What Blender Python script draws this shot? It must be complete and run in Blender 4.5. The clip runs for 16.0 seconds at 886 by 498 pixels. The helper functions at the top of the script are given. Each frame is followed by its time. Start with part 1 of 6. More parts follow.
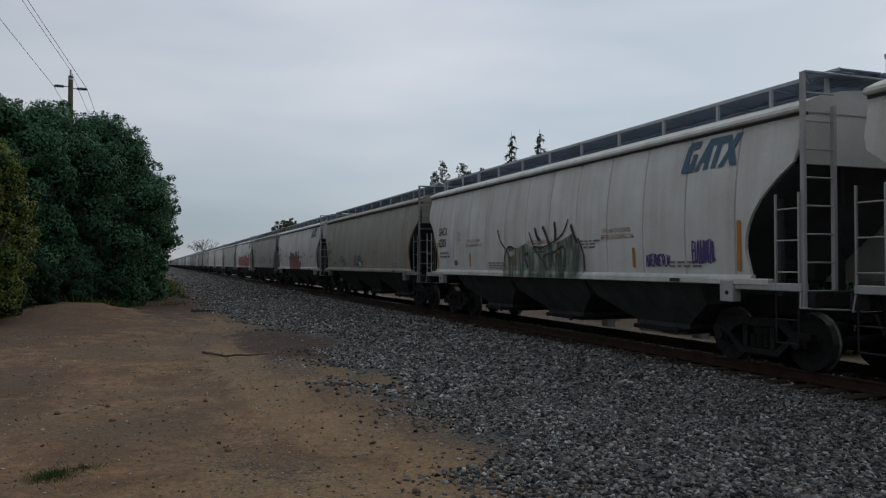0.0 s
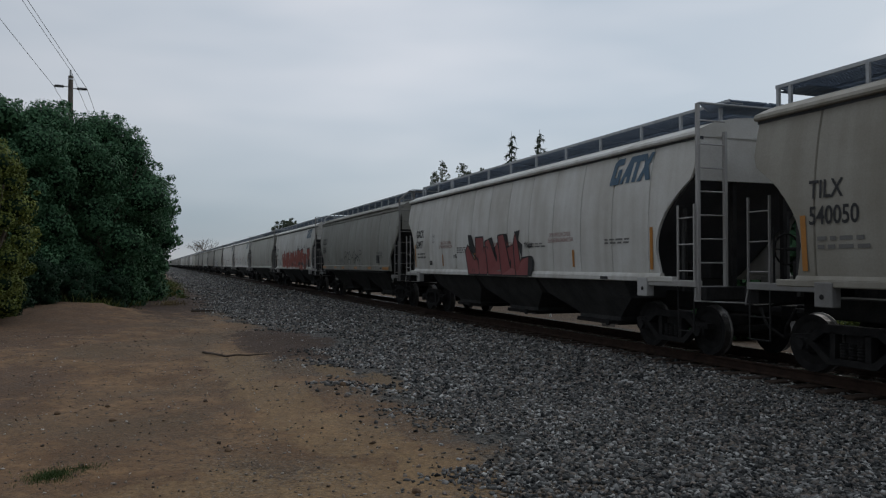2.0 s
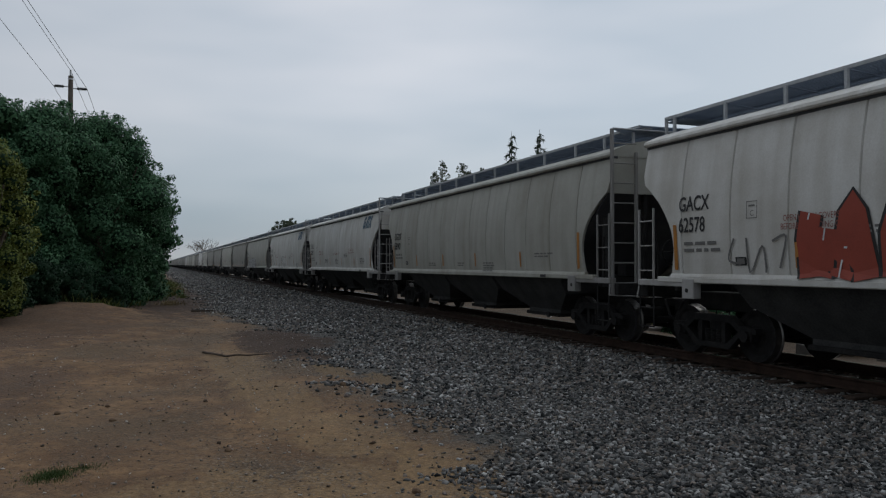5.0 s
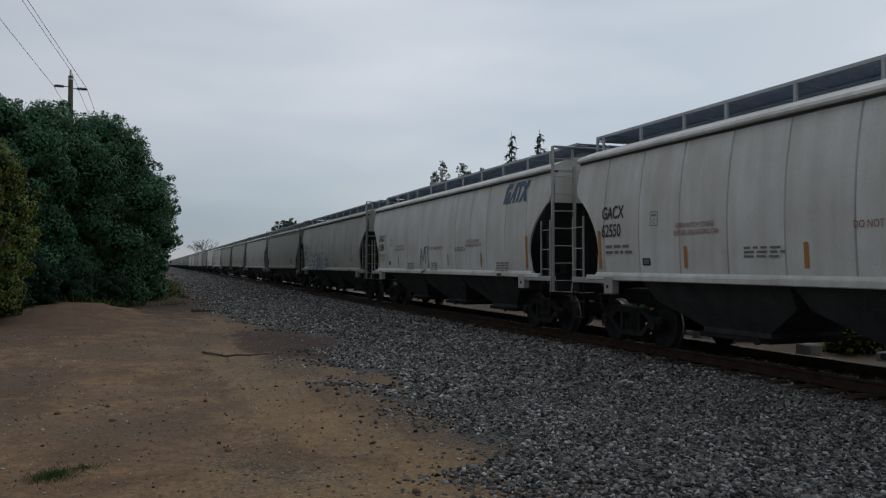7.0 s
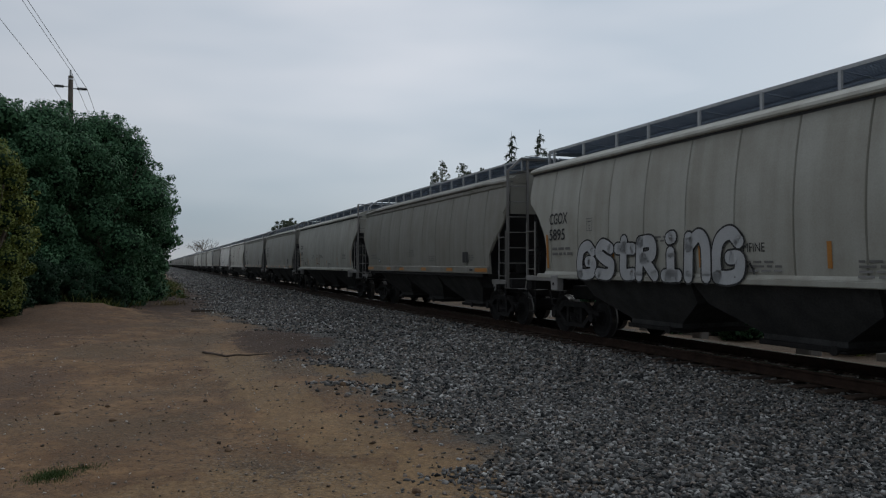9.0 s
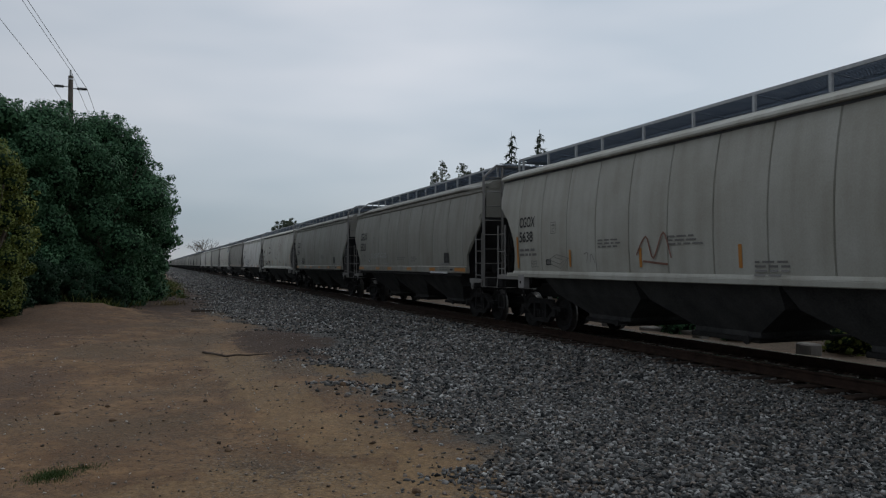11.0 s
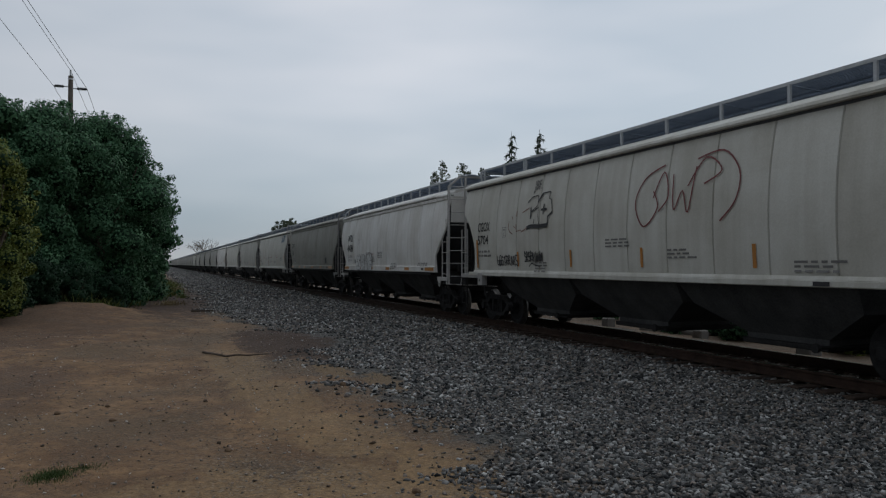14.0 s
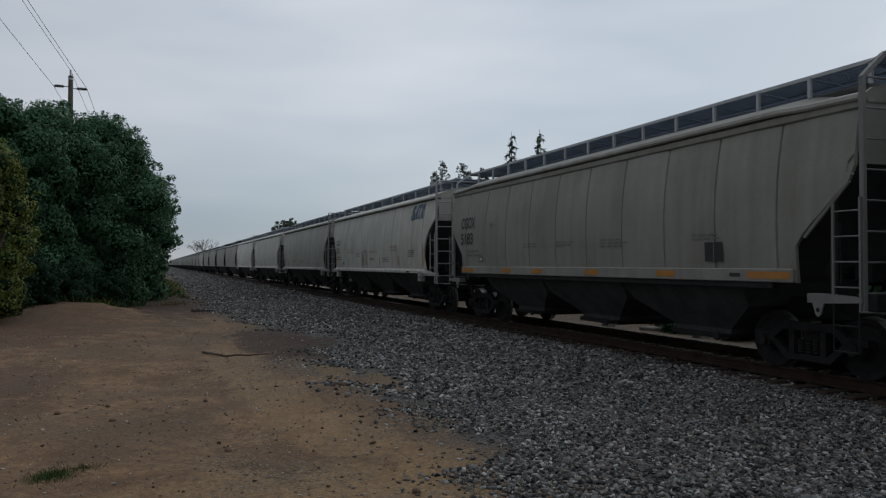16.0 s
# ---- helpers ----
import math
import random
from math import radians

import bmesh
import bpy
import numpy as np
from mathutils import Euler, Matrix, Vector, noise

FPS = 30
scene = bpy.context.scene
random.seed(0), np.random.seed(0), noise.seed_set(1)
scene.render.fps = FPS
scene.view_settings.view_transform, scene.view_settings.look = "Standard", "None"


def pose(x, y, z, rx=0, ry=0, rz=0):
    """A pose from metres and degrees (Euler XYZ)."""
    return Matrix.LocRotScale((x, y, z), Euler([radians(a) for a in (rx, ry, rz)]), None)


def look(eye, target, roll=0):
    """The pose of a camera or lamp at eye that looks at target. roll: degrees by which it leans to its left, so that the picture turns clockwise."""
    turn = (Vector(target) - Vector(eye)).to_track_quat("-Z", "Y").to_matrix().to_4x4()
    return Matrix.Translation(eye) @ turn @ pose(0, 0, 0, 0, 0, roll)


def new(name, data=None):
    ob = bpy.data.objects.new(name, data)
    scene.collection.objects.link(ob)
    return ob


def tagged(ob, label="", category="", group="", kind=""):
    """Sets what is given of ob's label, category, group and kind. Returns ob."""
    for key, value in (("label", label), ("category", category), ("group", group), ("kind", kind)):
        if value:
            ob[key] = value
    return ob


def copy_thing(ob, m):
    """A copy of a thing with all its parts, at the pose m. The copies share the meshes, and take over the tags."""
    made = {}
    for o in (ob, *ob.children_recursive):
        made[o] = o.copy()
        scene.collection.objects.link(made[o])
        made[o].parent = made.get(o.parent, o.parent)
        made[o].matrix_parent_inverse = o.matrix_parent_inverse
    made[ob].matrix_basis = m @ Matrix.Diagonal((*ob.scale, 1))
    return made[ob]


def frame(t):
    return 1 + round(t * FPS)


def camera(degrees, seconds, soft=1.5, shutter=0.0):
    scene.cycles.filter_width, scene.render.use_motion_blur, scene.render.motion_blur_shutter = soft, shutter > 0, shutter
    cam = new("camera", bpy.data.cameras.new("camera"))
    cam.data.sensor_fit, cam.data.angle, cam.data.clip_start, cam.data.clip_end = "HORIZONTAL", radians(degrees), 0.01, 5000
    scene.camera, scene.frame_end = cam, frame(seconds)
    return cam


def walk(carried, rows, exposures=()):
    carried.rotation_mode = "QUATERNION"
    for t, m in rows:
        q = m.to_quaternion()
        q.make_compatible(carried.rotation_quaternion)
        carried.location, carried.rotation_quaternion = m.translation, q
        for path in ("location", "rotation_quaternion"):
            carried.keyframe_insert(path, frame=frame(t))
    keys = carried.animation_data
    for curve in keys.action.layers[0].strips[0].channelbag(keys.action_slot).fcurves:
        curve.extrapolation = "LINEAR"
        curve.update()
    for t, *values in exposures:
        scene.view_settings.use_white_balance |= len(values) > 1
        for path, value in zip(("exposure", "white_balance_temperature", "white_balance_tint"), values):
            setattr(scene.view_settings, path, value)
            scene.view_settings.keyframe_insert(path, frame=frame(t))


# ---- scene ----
TRACK = 10.55          # the track's centre line, metres to the side of the camera
YAW, PITCH = 20.43, 1.14
cam = camera(60.0, 16.0, soft=1.2)
EYE = (0.0, 0.0, 1.70)
AIM = Vector((math.sin(radians(YAW)) * math.cos(radians(PITCH)), math.cos(radians(YAW)) * math.cos(radians(PITCH)), math.sin(radians(PITCH))))
STILL = look(EYE, Vector(EYE) + AIM * 10)
walk(cam, [(0.0, STILL), (16.0, STILL)])

# ---- light ----
scene.view_settings.exposure = 0.0
world = bpy.data.worlds.new("overcast")
scene.world = world
world.use_nodes = True
wn, wl = world.node_tree.nodes, world.node_tree.links
wn.clear()
w_out, w_bg = wn.new("ShaderNodeOutputWorld"), wn.new("ShaderNodeBackground")
w_sky = wn.new("ShaderNodeTexSky")
w_sky.sky_type, w_sky.sun_disc = "NISHITA", False
w_sky.sun_elevation, w_sky.sun_rotation = radians(32), radians(62)
w_dim = wn.new("ShaderNodeVectorMath")
w_dim.operation = "SCALE"
w_dim.inputs["Scale"].default_value = 0.10
w_co, w_map = wn.new("ShaderNodeTexCoord"), wn.new("ShaderNodeMapping")
w_map.inputs["Scale"].default_value = (1.3, 1.3, 5.0)
w_noise, w_ramp, w_mix = wn.new("ShaderNodeTexNoise"), wn.new("ShaderNodeValToRGB"), wn.new("ShaderNodeMix")
w_noise.inputs["Scale"].default_value, w_noise.inputs["Detail"].default_value, w_noise.inputs["Roughness"].default_value = 1.6, 3.0, 0.45
w_ramp.color_ramp.elements[0].position, w_ramp.color_ramp.elements[0].color = 0.32, (0.345, 0.395, 0.45, 1)
w_ramp.color_ramp.elements[1].position, w_ramp.color_ramp.elements[1].color = 0.68, (0.515, 0.53, 0.565, 1)
w_mix.data_type = "RGBA"
w_mix.inputs["Factor"].default_value = 0.90
wl.new(w_sky.outputs[0], w_dim.inputs[0])
wl.new(w_co.outputs["Generated"], w_map.inputs[0])
wl.new(w_map.outputs[0], w_noise.inputs["Vector"])
wl.new(w_noise.outputs["Fac"], w_ramp.inputs[0])
wl.new(w_dim.outputs[0], w_mix.inputs["A"])
wl.new(w_ramp.outputs[0], w_mix.inputs["B"])
# the veiled sun stands beyond the train: the cloud is brighter on that side
w_dot, w_glow, w_lit = wn.new("ShaderNodeVectorMath"), wn.new("ShaderNodeMapRange"), wn.new("ShaderNodeVectorMath")
w_dot.operation, w_lit.operation = "DOT_PRODUCT", "SCALE"
w_dot.inputs[1].default_value = Vector((0.75, 0.40, 0.53)).normalized()
w_glow.interpolation_type = "SMOOTHSTEP"
for key, value in (("From Min", -0.55), ("From Max", 0.8), ("To Min", 0.63), ("To Max", 1.33)):
    w_glow.inputs[key].default_value = value
wl.new(w_co.outputs["Generated"], w_dot.inputs[0])
wl.new(w_dot.outputs["Value"], w_glow.inputs["Value"])
wl.new(w_mix.outputs["Result"], w_lit.inputs[0])
wl.new(w_glow.outputs[0], w_lit.inputs["Scale"])
# an overcast sky is brightest overhead
w_sep, w_zen, w_high = wn.new("ShaderNodeSeparateXYZ"), wn.new("ShaderNodeMapRange"), wn.new("ShaderNodeVectorMath")
w_zen.interpolation_type, w_high.operation = "SMOOTHSTEP", "SCALE"
for key, value in (("From Min", 0.30), ("From Max", 0.95), ("To Min", 1.0), ("To Max", 1.24)):
    w_zen.inputs[key].default_value = value
wl.new(w_co.outputs["Generated"], w_sep.inputs[0])
wl.new(w_sep.outputs["Z"], w_zen.inputs["Value"])
wl.new(w_lit.outputs[0], w_high.inputs[0])
wl.new(w_zen.outputs[0], w_high.inputs["Scale"])
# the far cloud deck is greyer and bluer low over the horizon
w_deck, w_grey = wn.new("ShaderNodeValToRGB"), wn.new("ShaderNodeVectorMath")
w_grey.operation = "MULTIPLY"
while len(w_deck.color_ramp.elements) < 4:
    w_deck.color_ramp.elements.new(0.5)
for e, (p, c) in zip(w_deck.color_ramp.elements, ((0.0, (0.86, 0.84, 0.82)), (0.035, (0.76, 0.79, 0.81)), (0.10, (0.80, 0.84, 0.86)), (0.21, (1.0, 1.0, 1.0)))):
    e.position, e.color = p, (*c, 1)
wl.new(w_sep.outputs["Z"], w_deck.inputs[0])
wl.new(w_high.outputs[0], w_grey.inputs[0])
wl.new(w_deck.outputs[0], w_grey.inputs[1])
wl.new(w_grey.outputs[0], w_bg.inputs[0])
wl.new(w_bg.outputs[0], w_out.inputs[0])
w_bg.inputs["Strength"].default_value = 1.0
sun = new("sun", bpy.data.lights.new("sun", "SUN"))
sun.data.energy, sun.data.angle, sun.data.color = 0.5, radians(40), (1.0, 0.97, 0.92)
sun.matrix_world = look((37, 20, 27), (0, 0, 0))

# ---- materials ----
def material(name, rough=0.7, metal=0.0):
    m = bpy.data.materials.new(name)
    m.use_nodes = True
    b = m.node_tree.nodes["Principled BSDF"]
    b.inputs["Roughness"].default_value, b.inputs["Metallic"].default_value = rough, metal
    return m, m.node_tree.nodes, m.node_tree.links, b


def node(nt, kind, **values):
    n = nt.new(kind)
    for key, value in values.items():
        n.inputs[key].default_value = value
    return n


def ramp(nt, stops):
    r = nt.new("ShaderNodeValToRGB")
    els = r.color_ramp.elements
    while len(els) < len(stops):
        els.new(0.5)
    for e, (p, c) in zip(els, stops):
        e.position, e.color = p, (*c, 1) if len(c) == 3 else c
    return r


def mixer(nt, kind="MIX", fac=0.5):
    m = nt.new("ShaderNodeMix")
    m.data_type, m.blend_type = "RGBA", kind
    m.inputs["Factor"].default_value = fac
    return m


def speckled(name, dark, light, scale=8.0, fine=60.0, rough=0.8, metal=0.0, bump=0.15, island=False, gloss=0.5):
    """Two scales of noise between two colours, with a fine relief."""
    m, nt, ln, b = material(name, rough, metal)
    b.inputs["Specular IOR Level"].default_value = gloss
    co = nt.new("ShaderNodeTexCoord")
    n1, n2 = node(nt, "ShaderNodeTexNoise", Scale=scale, Detail=4.0), node(nt, "ShaderNodeTexNoise", Scale=fine, Detail=3.0)
    mx = mixer(nt, "MIX", 0.45)
    r = ramp(nt, [(0.3, dark), (0.7, light)])
    if island:
        low, half = (tuple(k * d + (1 - k) * l for d, l in zip(dark, light)) for k in (0.86, 0.64))
        r = ramp(nt, [(0.14, dark), (0.42, low), (0.52, (half[0] * 1.12, half[1] * 0.93, half[2] * 0.80)), (0.60, low), (0.74, half), (0.78, (half[0] * 0.8, half[1] * 0.62, half[2] * 0.55)), (0.82, half), (0.95, light)])
    for n in (n1, n2):
        ln.new(co.outputs["Object"], n.inputs["Vector"])
    ln.new(n1.outputs["Fac"], mx.inputs["A"])
    ln.new(n2.outputs["Fac"], mx.inputs["B"])
    if island:
        geo, m2 = nt.new("ShaderNodeNewGeometry"), mixer(nt, "MIX", 0.85)
        ln.new(mx.outputs["Result"], m2.inputs["A"])
        ln.new(geo.outputs["Random Per Island"], m2.inputs["B"])
        mx = m2
    ln.new(mx.outputs["Result"], r.inputs[0])
    ln.new(r.outputs[0], b.inputs["Base Color"])
    bp = node(nt, "ShaderNodeBump", Strength=bump, Distance=0.02)
    ln.new(n2.outputs["Fac"], bp.inputs["Height"])
    ln.new(bp.outputs[0], b.inputs["Normal"])
    return m


def car_paint(name, rough=0.55, grime=0.5):
    """Weathered paint in the object's own colour: vertical run-off streaks, blotches and dust."""
    m, nt, ln, b = material(name, rough)
    b.inputs["Specular IOR Level"].default_value = 0.35
    info, co = nt.new("ShaderNodeObjectInfo"), nt.new("ShaderNodeTexCoord")
    off = nt.new("ShaderNodeVectorMath")
    off.operation = "MULTIPLY_ADD"
    off.inputs[1].default_value = (1, 1, 1)
    shift = nt.new("ShaderNodeVectorMath")
    shift.operation = "SCALE"
    shift.inputs[0].default_value = (3.1, 41.0, 7.3)
    ln.new(info.outputs["Random"], shift.inputs["Scale"])
    ln.new(co.outputs["Object"], off.inputs[0])
    ln.new(shift.outputs[0], off.inputs[2])
    stretch = nt.new("ShaderNodeMapping")
    stretch.inputs["Scale"].default_value = (1.0, 2.6, 0.22)
    ln.new(off.outputs[0], stretch.inputs[0])
    streak = node(nt, "ShaderNodeTexNoise", Scale=1.5, Detail=2.5, Roughness=0.45)
    blotch = node(nt, "ShaderNodeTexNoise", Scale=0.7, Detail=5.0, Roughness=0.6)
    fine = node(nt, "ShaderNodeTexNoise", Scale=35.0, Detail=3.0)
    ln.new(stretch.outputs[0], streak.inputs["Vector"])
    ln.new(off.outputs[0], blotch.inputs["Vector"])
    ln.new(off.outputs[0], fine.inputs["Vector"])
    r1 = ramp(nt, [(0.30, (1 - 0.26 * grime, 1 - 0.28 * grime, 1 - 0.32 * grime)), (0.60, (1, 1, 1))])
    r2 = ramp(nt, [(0.30, (1 - 0.42 * grime, 1 - 0.46 * grime, 1 - 0.52 * grime)), (0.65, (1.0, 1.0, 1.0))])
    r3 = ramp(nt, [(0.3, (0.90, 0.89, 0.88)), (0.7, (1.0, 1.0, 1.0))])
    ln.new(streak.outputs["Fac"], r1.inputs[0])
    ln.new(blotch.outputs["Fac"], r2.inputs[0])
    ln.new(fine.outputs["Fac"], r3.inputs[0])
    last = info.outputs["Color"]
    for r in (r1, r2, r3):
        mx = mixer(nt, "MULTIPLY", 1.0)
        ln.new(last, mx.inputs["A"])
        ln.new(r.outputs[0], mx.inputs["B"])
        last = mx.outputs["Result"]
    ln.new(last, b.inputs["Base Color"])
    bp = node(nt, "ShaderNodeBump", Strength=0.12, Distance=0.03)
    ln.new(blotch.outputs["Fac"], bp.inputs["Height"])
    ln.new(bp.outputs[0], b.inputs["Normal"])
    return m


PAINT = car_paint("weathered_car_paint", 0.6, 0.52)
TRIM = car_paint("weathered_trim_paint", 0.65, 0.6)
# galvanised grey, its colour blued for skylight coming through the bars
GRATE = speckled("sky_tinted_grating", (0.13, 0.17, 0.23), (0.25, 0.30, 0.37), 3, 40, 0.5, 0.4)
BLACK = speckled("sooty_underframe", (0.014, 0.014, 0.015), (0.042, 0.041, 0.040), 4, 40, 0.85, 0.0, gloss=0.12)
# even dark greys for hopper bottoms and end slope sheets
BAY = speckled("dark_hopper_bottom", (0.034, 0.035, 0.036), (0.088, 0.088, 0.087), 2.0, 30, 0.85, 0.0, gloss=0.12)
SLOPE = speckled("dark_grey_sheet", (0.055, 0.058, 0.066), (0.11, 0.114, 0.122), 1.5, 30, 0.8, 0.0, gloss=0.2)
GALV = speckled("dull_galvanised_steel", (0.30, 0.32, 0.345), (0.50, 0.52, 0.54), 5, 45, 0.55, 0.15)
TRUCK = speckled("greasy_cast_steel", (0.009, 0.009, 0.010), (0.032, 0.031, 0.030), 6, 50, 0.85, 0.0, gloss=0.15)
TREAD = speckled("polished_wheel_rim", (0.10, 0.095, 0.09), (0.26, 0.25, 0.24), 8, 60, 0.38, 0.85)
RAIL = speckled("rusty_rail", (0.017, 0.011, 0.009), (0.056, 0.034, 0.025), 6, 60, 0.85, 0.0, gloss=0.15)
RAILTOP = speckled("worn_rail_head", (0.40, 0.39, 0.38), (0.60, 0.59, 0.58), 8, 60, 0.22, 1.0, 0.02)
TIE = speckled("weathered_tie_wood", (0.022, 0.016, 0.012), (0.075, 0.052, 0.040), 5, 45, 0.9, gloss=0.2)
STONE = speckled("grey_ballast_stone", (0.012, 0.014, 0.0155), (0.50, 0.50, 0.48), 20, 90, 0.85, 0.0, 0.3, island=True, gloss=0.3)
PEBBLE = speckled("mixed_pebbles", (0.055, 0.042, 0.032), (0.62, 0.58, 0.52), 20, 90, 0.85, 0.0, 0.3, island=True)
CLOD = speckled("dirt_clod", (0.045, 0.028, 0.017), (0.17, 0.11, 0.065), 12, 70, 0.95, 0.0, 0.3, island=True)
BARK = speckled("grey_brown_bark", (0.05, 0.038, 0.03), (0.16, 0.13, 0.10), 8, 40, 0.9, 0.0, 0.5)
POLEWOOD = speckled("weathered_pole_wood", (0.08, 0.065, 0.055), (0.17, 0.145, 0.125), 3, 50, 0.9, 0.0, 0.3)
CERAMIC = speckled("pale_ceramic", (0.45, 0.46, 0.47), (0.62, 0.63, 0.64), 6, 40, 0.35)
WIRE = speckled("dark_cable", (0.02, 0.02, 0.02), (0.05, 0.05, 0.05), 6, 40, 0.6)
CONCRETE = speckled("weathered_concrete", (0.11, 0.10, 0.09), (0.22, 0.205, 0.185), 4, 50, 0.9)
WHITEPOST = speckled("white_painted_plastic", (0.68, 0.68, 0.66), (0.80, 0.80, 0.79), 4, 40, 0.5)
STICKWOOD = speckled("dry_dark_wood", (0.030, 0.022, 0.017), (0.085, 0.064, 0.048), 6, 50, 0.9)


def leaf_material(name, dark, light):
    m, nt, ln, b = material(name, 0.55)
    geo = nt.new("ShaderNodeNewGeometry")
    co, big = nt.new("ShaderNodeTexCoord"), node(nt, "ShaderNodeTexNoise", Scale=0.6, Detail=3.0)
    mx = mixer(nt, "MIX", 0.5)
    r = ramp(nt, [(0.15, dark), (0.85, light)])
    ln.new(co.outputs["Object"], big.inputs["Vector"])
    ln.new(big.outputs["Fac"], mx.inputs["A"])
    ln.new(geo.outputs["Random Per Island"], mx.inputs["B"])
    ln.new(mx.outputs["Result"], r.inputs[0])
    ln.new(r.outputs[0], b.inputs["Base Color"])
    b.inputs["Specular IOR Level"].default_value = 0.08
    return m


LEAF = leaf_material("dark_green_leaves", (0.034, 0.086, 0.046), (0.078, 0.165, 0.084))
# bush leaves coloured darker to stand for shade under the trees
SHADED_SHRUB = leaf_material("shaded_shrub_leaves", (0.006, 0.020, 0.011), (0.026, 0.060, 0.032))
LEAFY = leaf_material("yellow_green_leaves", (0.040, 0.064, 0.016), (0.175, 0.200, 0.050))
NEEDLE = leaf_material("conifer_needles", (0.022, 0.040, 0.028), (0.075, 0.105, 0.070))
FEATHER = leaf_material("grey_green_leaves", (0.050, 0.066, 0.046), (0.13, 0.155, 0.105))
GRASS = leaf_material("weedy_grass", (0.045, 0.065, 0.014), (0.16, 0.18, 0.06))
TUFT = leaf_material("dull_green_grass", (0.024, 0.046, 0.014), (0.085, 0.125, 0.045))
DRY = leaf_material("dry_grass", (0.10, 0.075, 0.035), (0.24, 0.19, 0.10))
# near-black green: the shade inside a crown, put into the colour
SHADE_CORE = speckled("inner_foliage", (0.006, 0.014, 0.008), (0.020, 0.042, 0.024), 3, 14, 0.95, 0.0, 0.6, gloss=0.05)


def ground_material():
    """Tan dirt, darker soil, and grey gravel by the track with a ragged edge."""
    m, nt, ln, b = material("dirt_and_gravel", 0.95)
    co, sep = nt.new("ShaderNodeTexCoord"), nt.new("ShaderNodeSeparateXYZ")
    P = co.outputs["Object"]
    ln.new(P, sep.inputs[0])

    def noise_of(scale, detail=4.0, rough=0.55):
        n = node(nt, "ShaderNodeTexNoise", Scale=scale, Detail=detail, Roughness=rough)
        ln.new(P, n.inputs["Vector"])
        return n.outputs["Fac"]

    def math_of(op, a, c):
        n = nt.new("ShaderNodeMath")
        n.operation = op
        for i, v in enumerate((a, c)):
            if isinstance(v, (int, float)):
                n.inputs[i].default_value = v
            else:
                ln.new(v, n.inputs[i])
        return n.outputs[0]

    def step_of(v, lo, hi):
        n = nt.new("ShaderNodeMapRange")
        n.interpolation_type = "SMOOTHSTEP"
        n.inputs["From Min"].default_value, n.inputs["From Max"].default_value = lo, hi
        ln.new(v, n.inputs["Value"])
        return n.outputs[0]

    def blend(f, a, c):
        n = mixer(nt)
        ln.new(f, n.inputs["Factor"])
        for i, v in (("A", a), ("B", c)):
            if isinstance(v, tuple):
                n.inputs[i].default_value = (*v, 1)
            else:
                ln.new(v, n.inputs[i])
        return n.outputs["Result"]

    def spot(cx, cy, rx, ry):
        """One soft-edged patch of colour on the ground, ragged by noise."""
        a = math_of("DIVIDE", math_of("SUBTRACT", sep.outputs["X"], cx), rx)
        c = math_of("DIVIDE", math_of("SUBTRACT", sep.outputs["Y"], cy), ry)
        d = math_of("ADD", math_of("MULTIPLY", a, a), math_of("MULTIPLY", c, c))
        d = math_of("ADD", d, math_of("MULTIPLY", math_of("SUBTRACT", fine, 0.5), 2.2))
        d = math_of("ADD", d, math_of("MULTIPLY", math_of("SUBTRACT", wave, 0.5), 3.4))
        return step_of(math_of("MULTIPLY", d, -1.0), -1.25, -0.55)

    mid, fine, grit = noise_of(1.1), noise_of(5.0, 8.0, 0.72), noise_of(70.0, 3.0)
    big, tiny, wave = noise_of(0.35, 4.0), noise_of(24.0, 6.0, 0.75), noise_of(1.9, 5.0, 0.65)
    dirt = blend(step_of(mid, 0.34, 0.66), (0.118, 0.060, 0.024), (0.262, 0.150, 0.068))
    dirt = blend(step_of(fine, 0.36, 0.60), blend(step_of(tiny, 0.35, 0.6), (0.055, 0.031, 0.015), (0.158, 0.092, 0.044)), dirt)
    dirt = blend(step_of(big, 0.47, 0.62), dirt, blend(step_of(tiny, 0.35, 0.65), (0.066, 0.040, 0.019), (0.170, 0.104, 0.050)))
    # pale dry sand by the gravel's near edge
    for cx, cy, rx, ry in ((1.9, 6.8, 0.85, 1.5), (0.7, 6.2, 1.3, 2.0), (2.7, 7.2, 0.6, 1.2), (2.1, 9.2, 0.6, 1.4), (1.7, 12.0, 0.6, 2.6), (1.5, 16.5, 0.6, 3.5)):
        dirt = blend(math_of("MULTIPLY", spot(cx, cy, rx, ry), 0.62), dirt, blend(step_of(tiny, 0.3, 0.7), (0.205, 0.125, 0.054), (0.33, 0.212, 0.100)))
    # darker brown soil patches
    for cx, cy, rx, ry in ((0.2, 44.0, 2.0, 9.0), (-4.0, 27.5, 3.4, 7.5), (-2.6, 15.0, 1.2, 3.0)):
        dirt = blend(math_of("MULTIPLY", spot(cx, cy, rx, ry), 0.85 if cx > 0 else 0.6), dirt, blend(step_of(tiny, 0.35, 0.65), (0.040, 0.020, 0.011), (0.10, 0.052, 0.028)))
    dirt = blend(math_of("MULTIPLY", step_of(grit, 0.5, 0.75), 0.4), dirt, (0.23, 0.175, 0.12))
    # grain: dark crumbs and pale specks at two sizes
    grain = ramp(nt, [(0.30, (0.42, 0.40, 0.38)), (0.46, (0.98, 0.98, 0.98)), (0.60, (1.12, 1.12, 1.12)), (0.72, (1.9, 1.9, 1.9))])
    ln.new(noise_of(48.0, 6.0, 0.8), grain.inputs[0])
    crumb = ramp(nt, [(0.30, (0.55, 0.52, 0.50)), (0.5, (1.04, 1.04, 1.04)), (0.7, (1.4, 1.4, 1.38))])
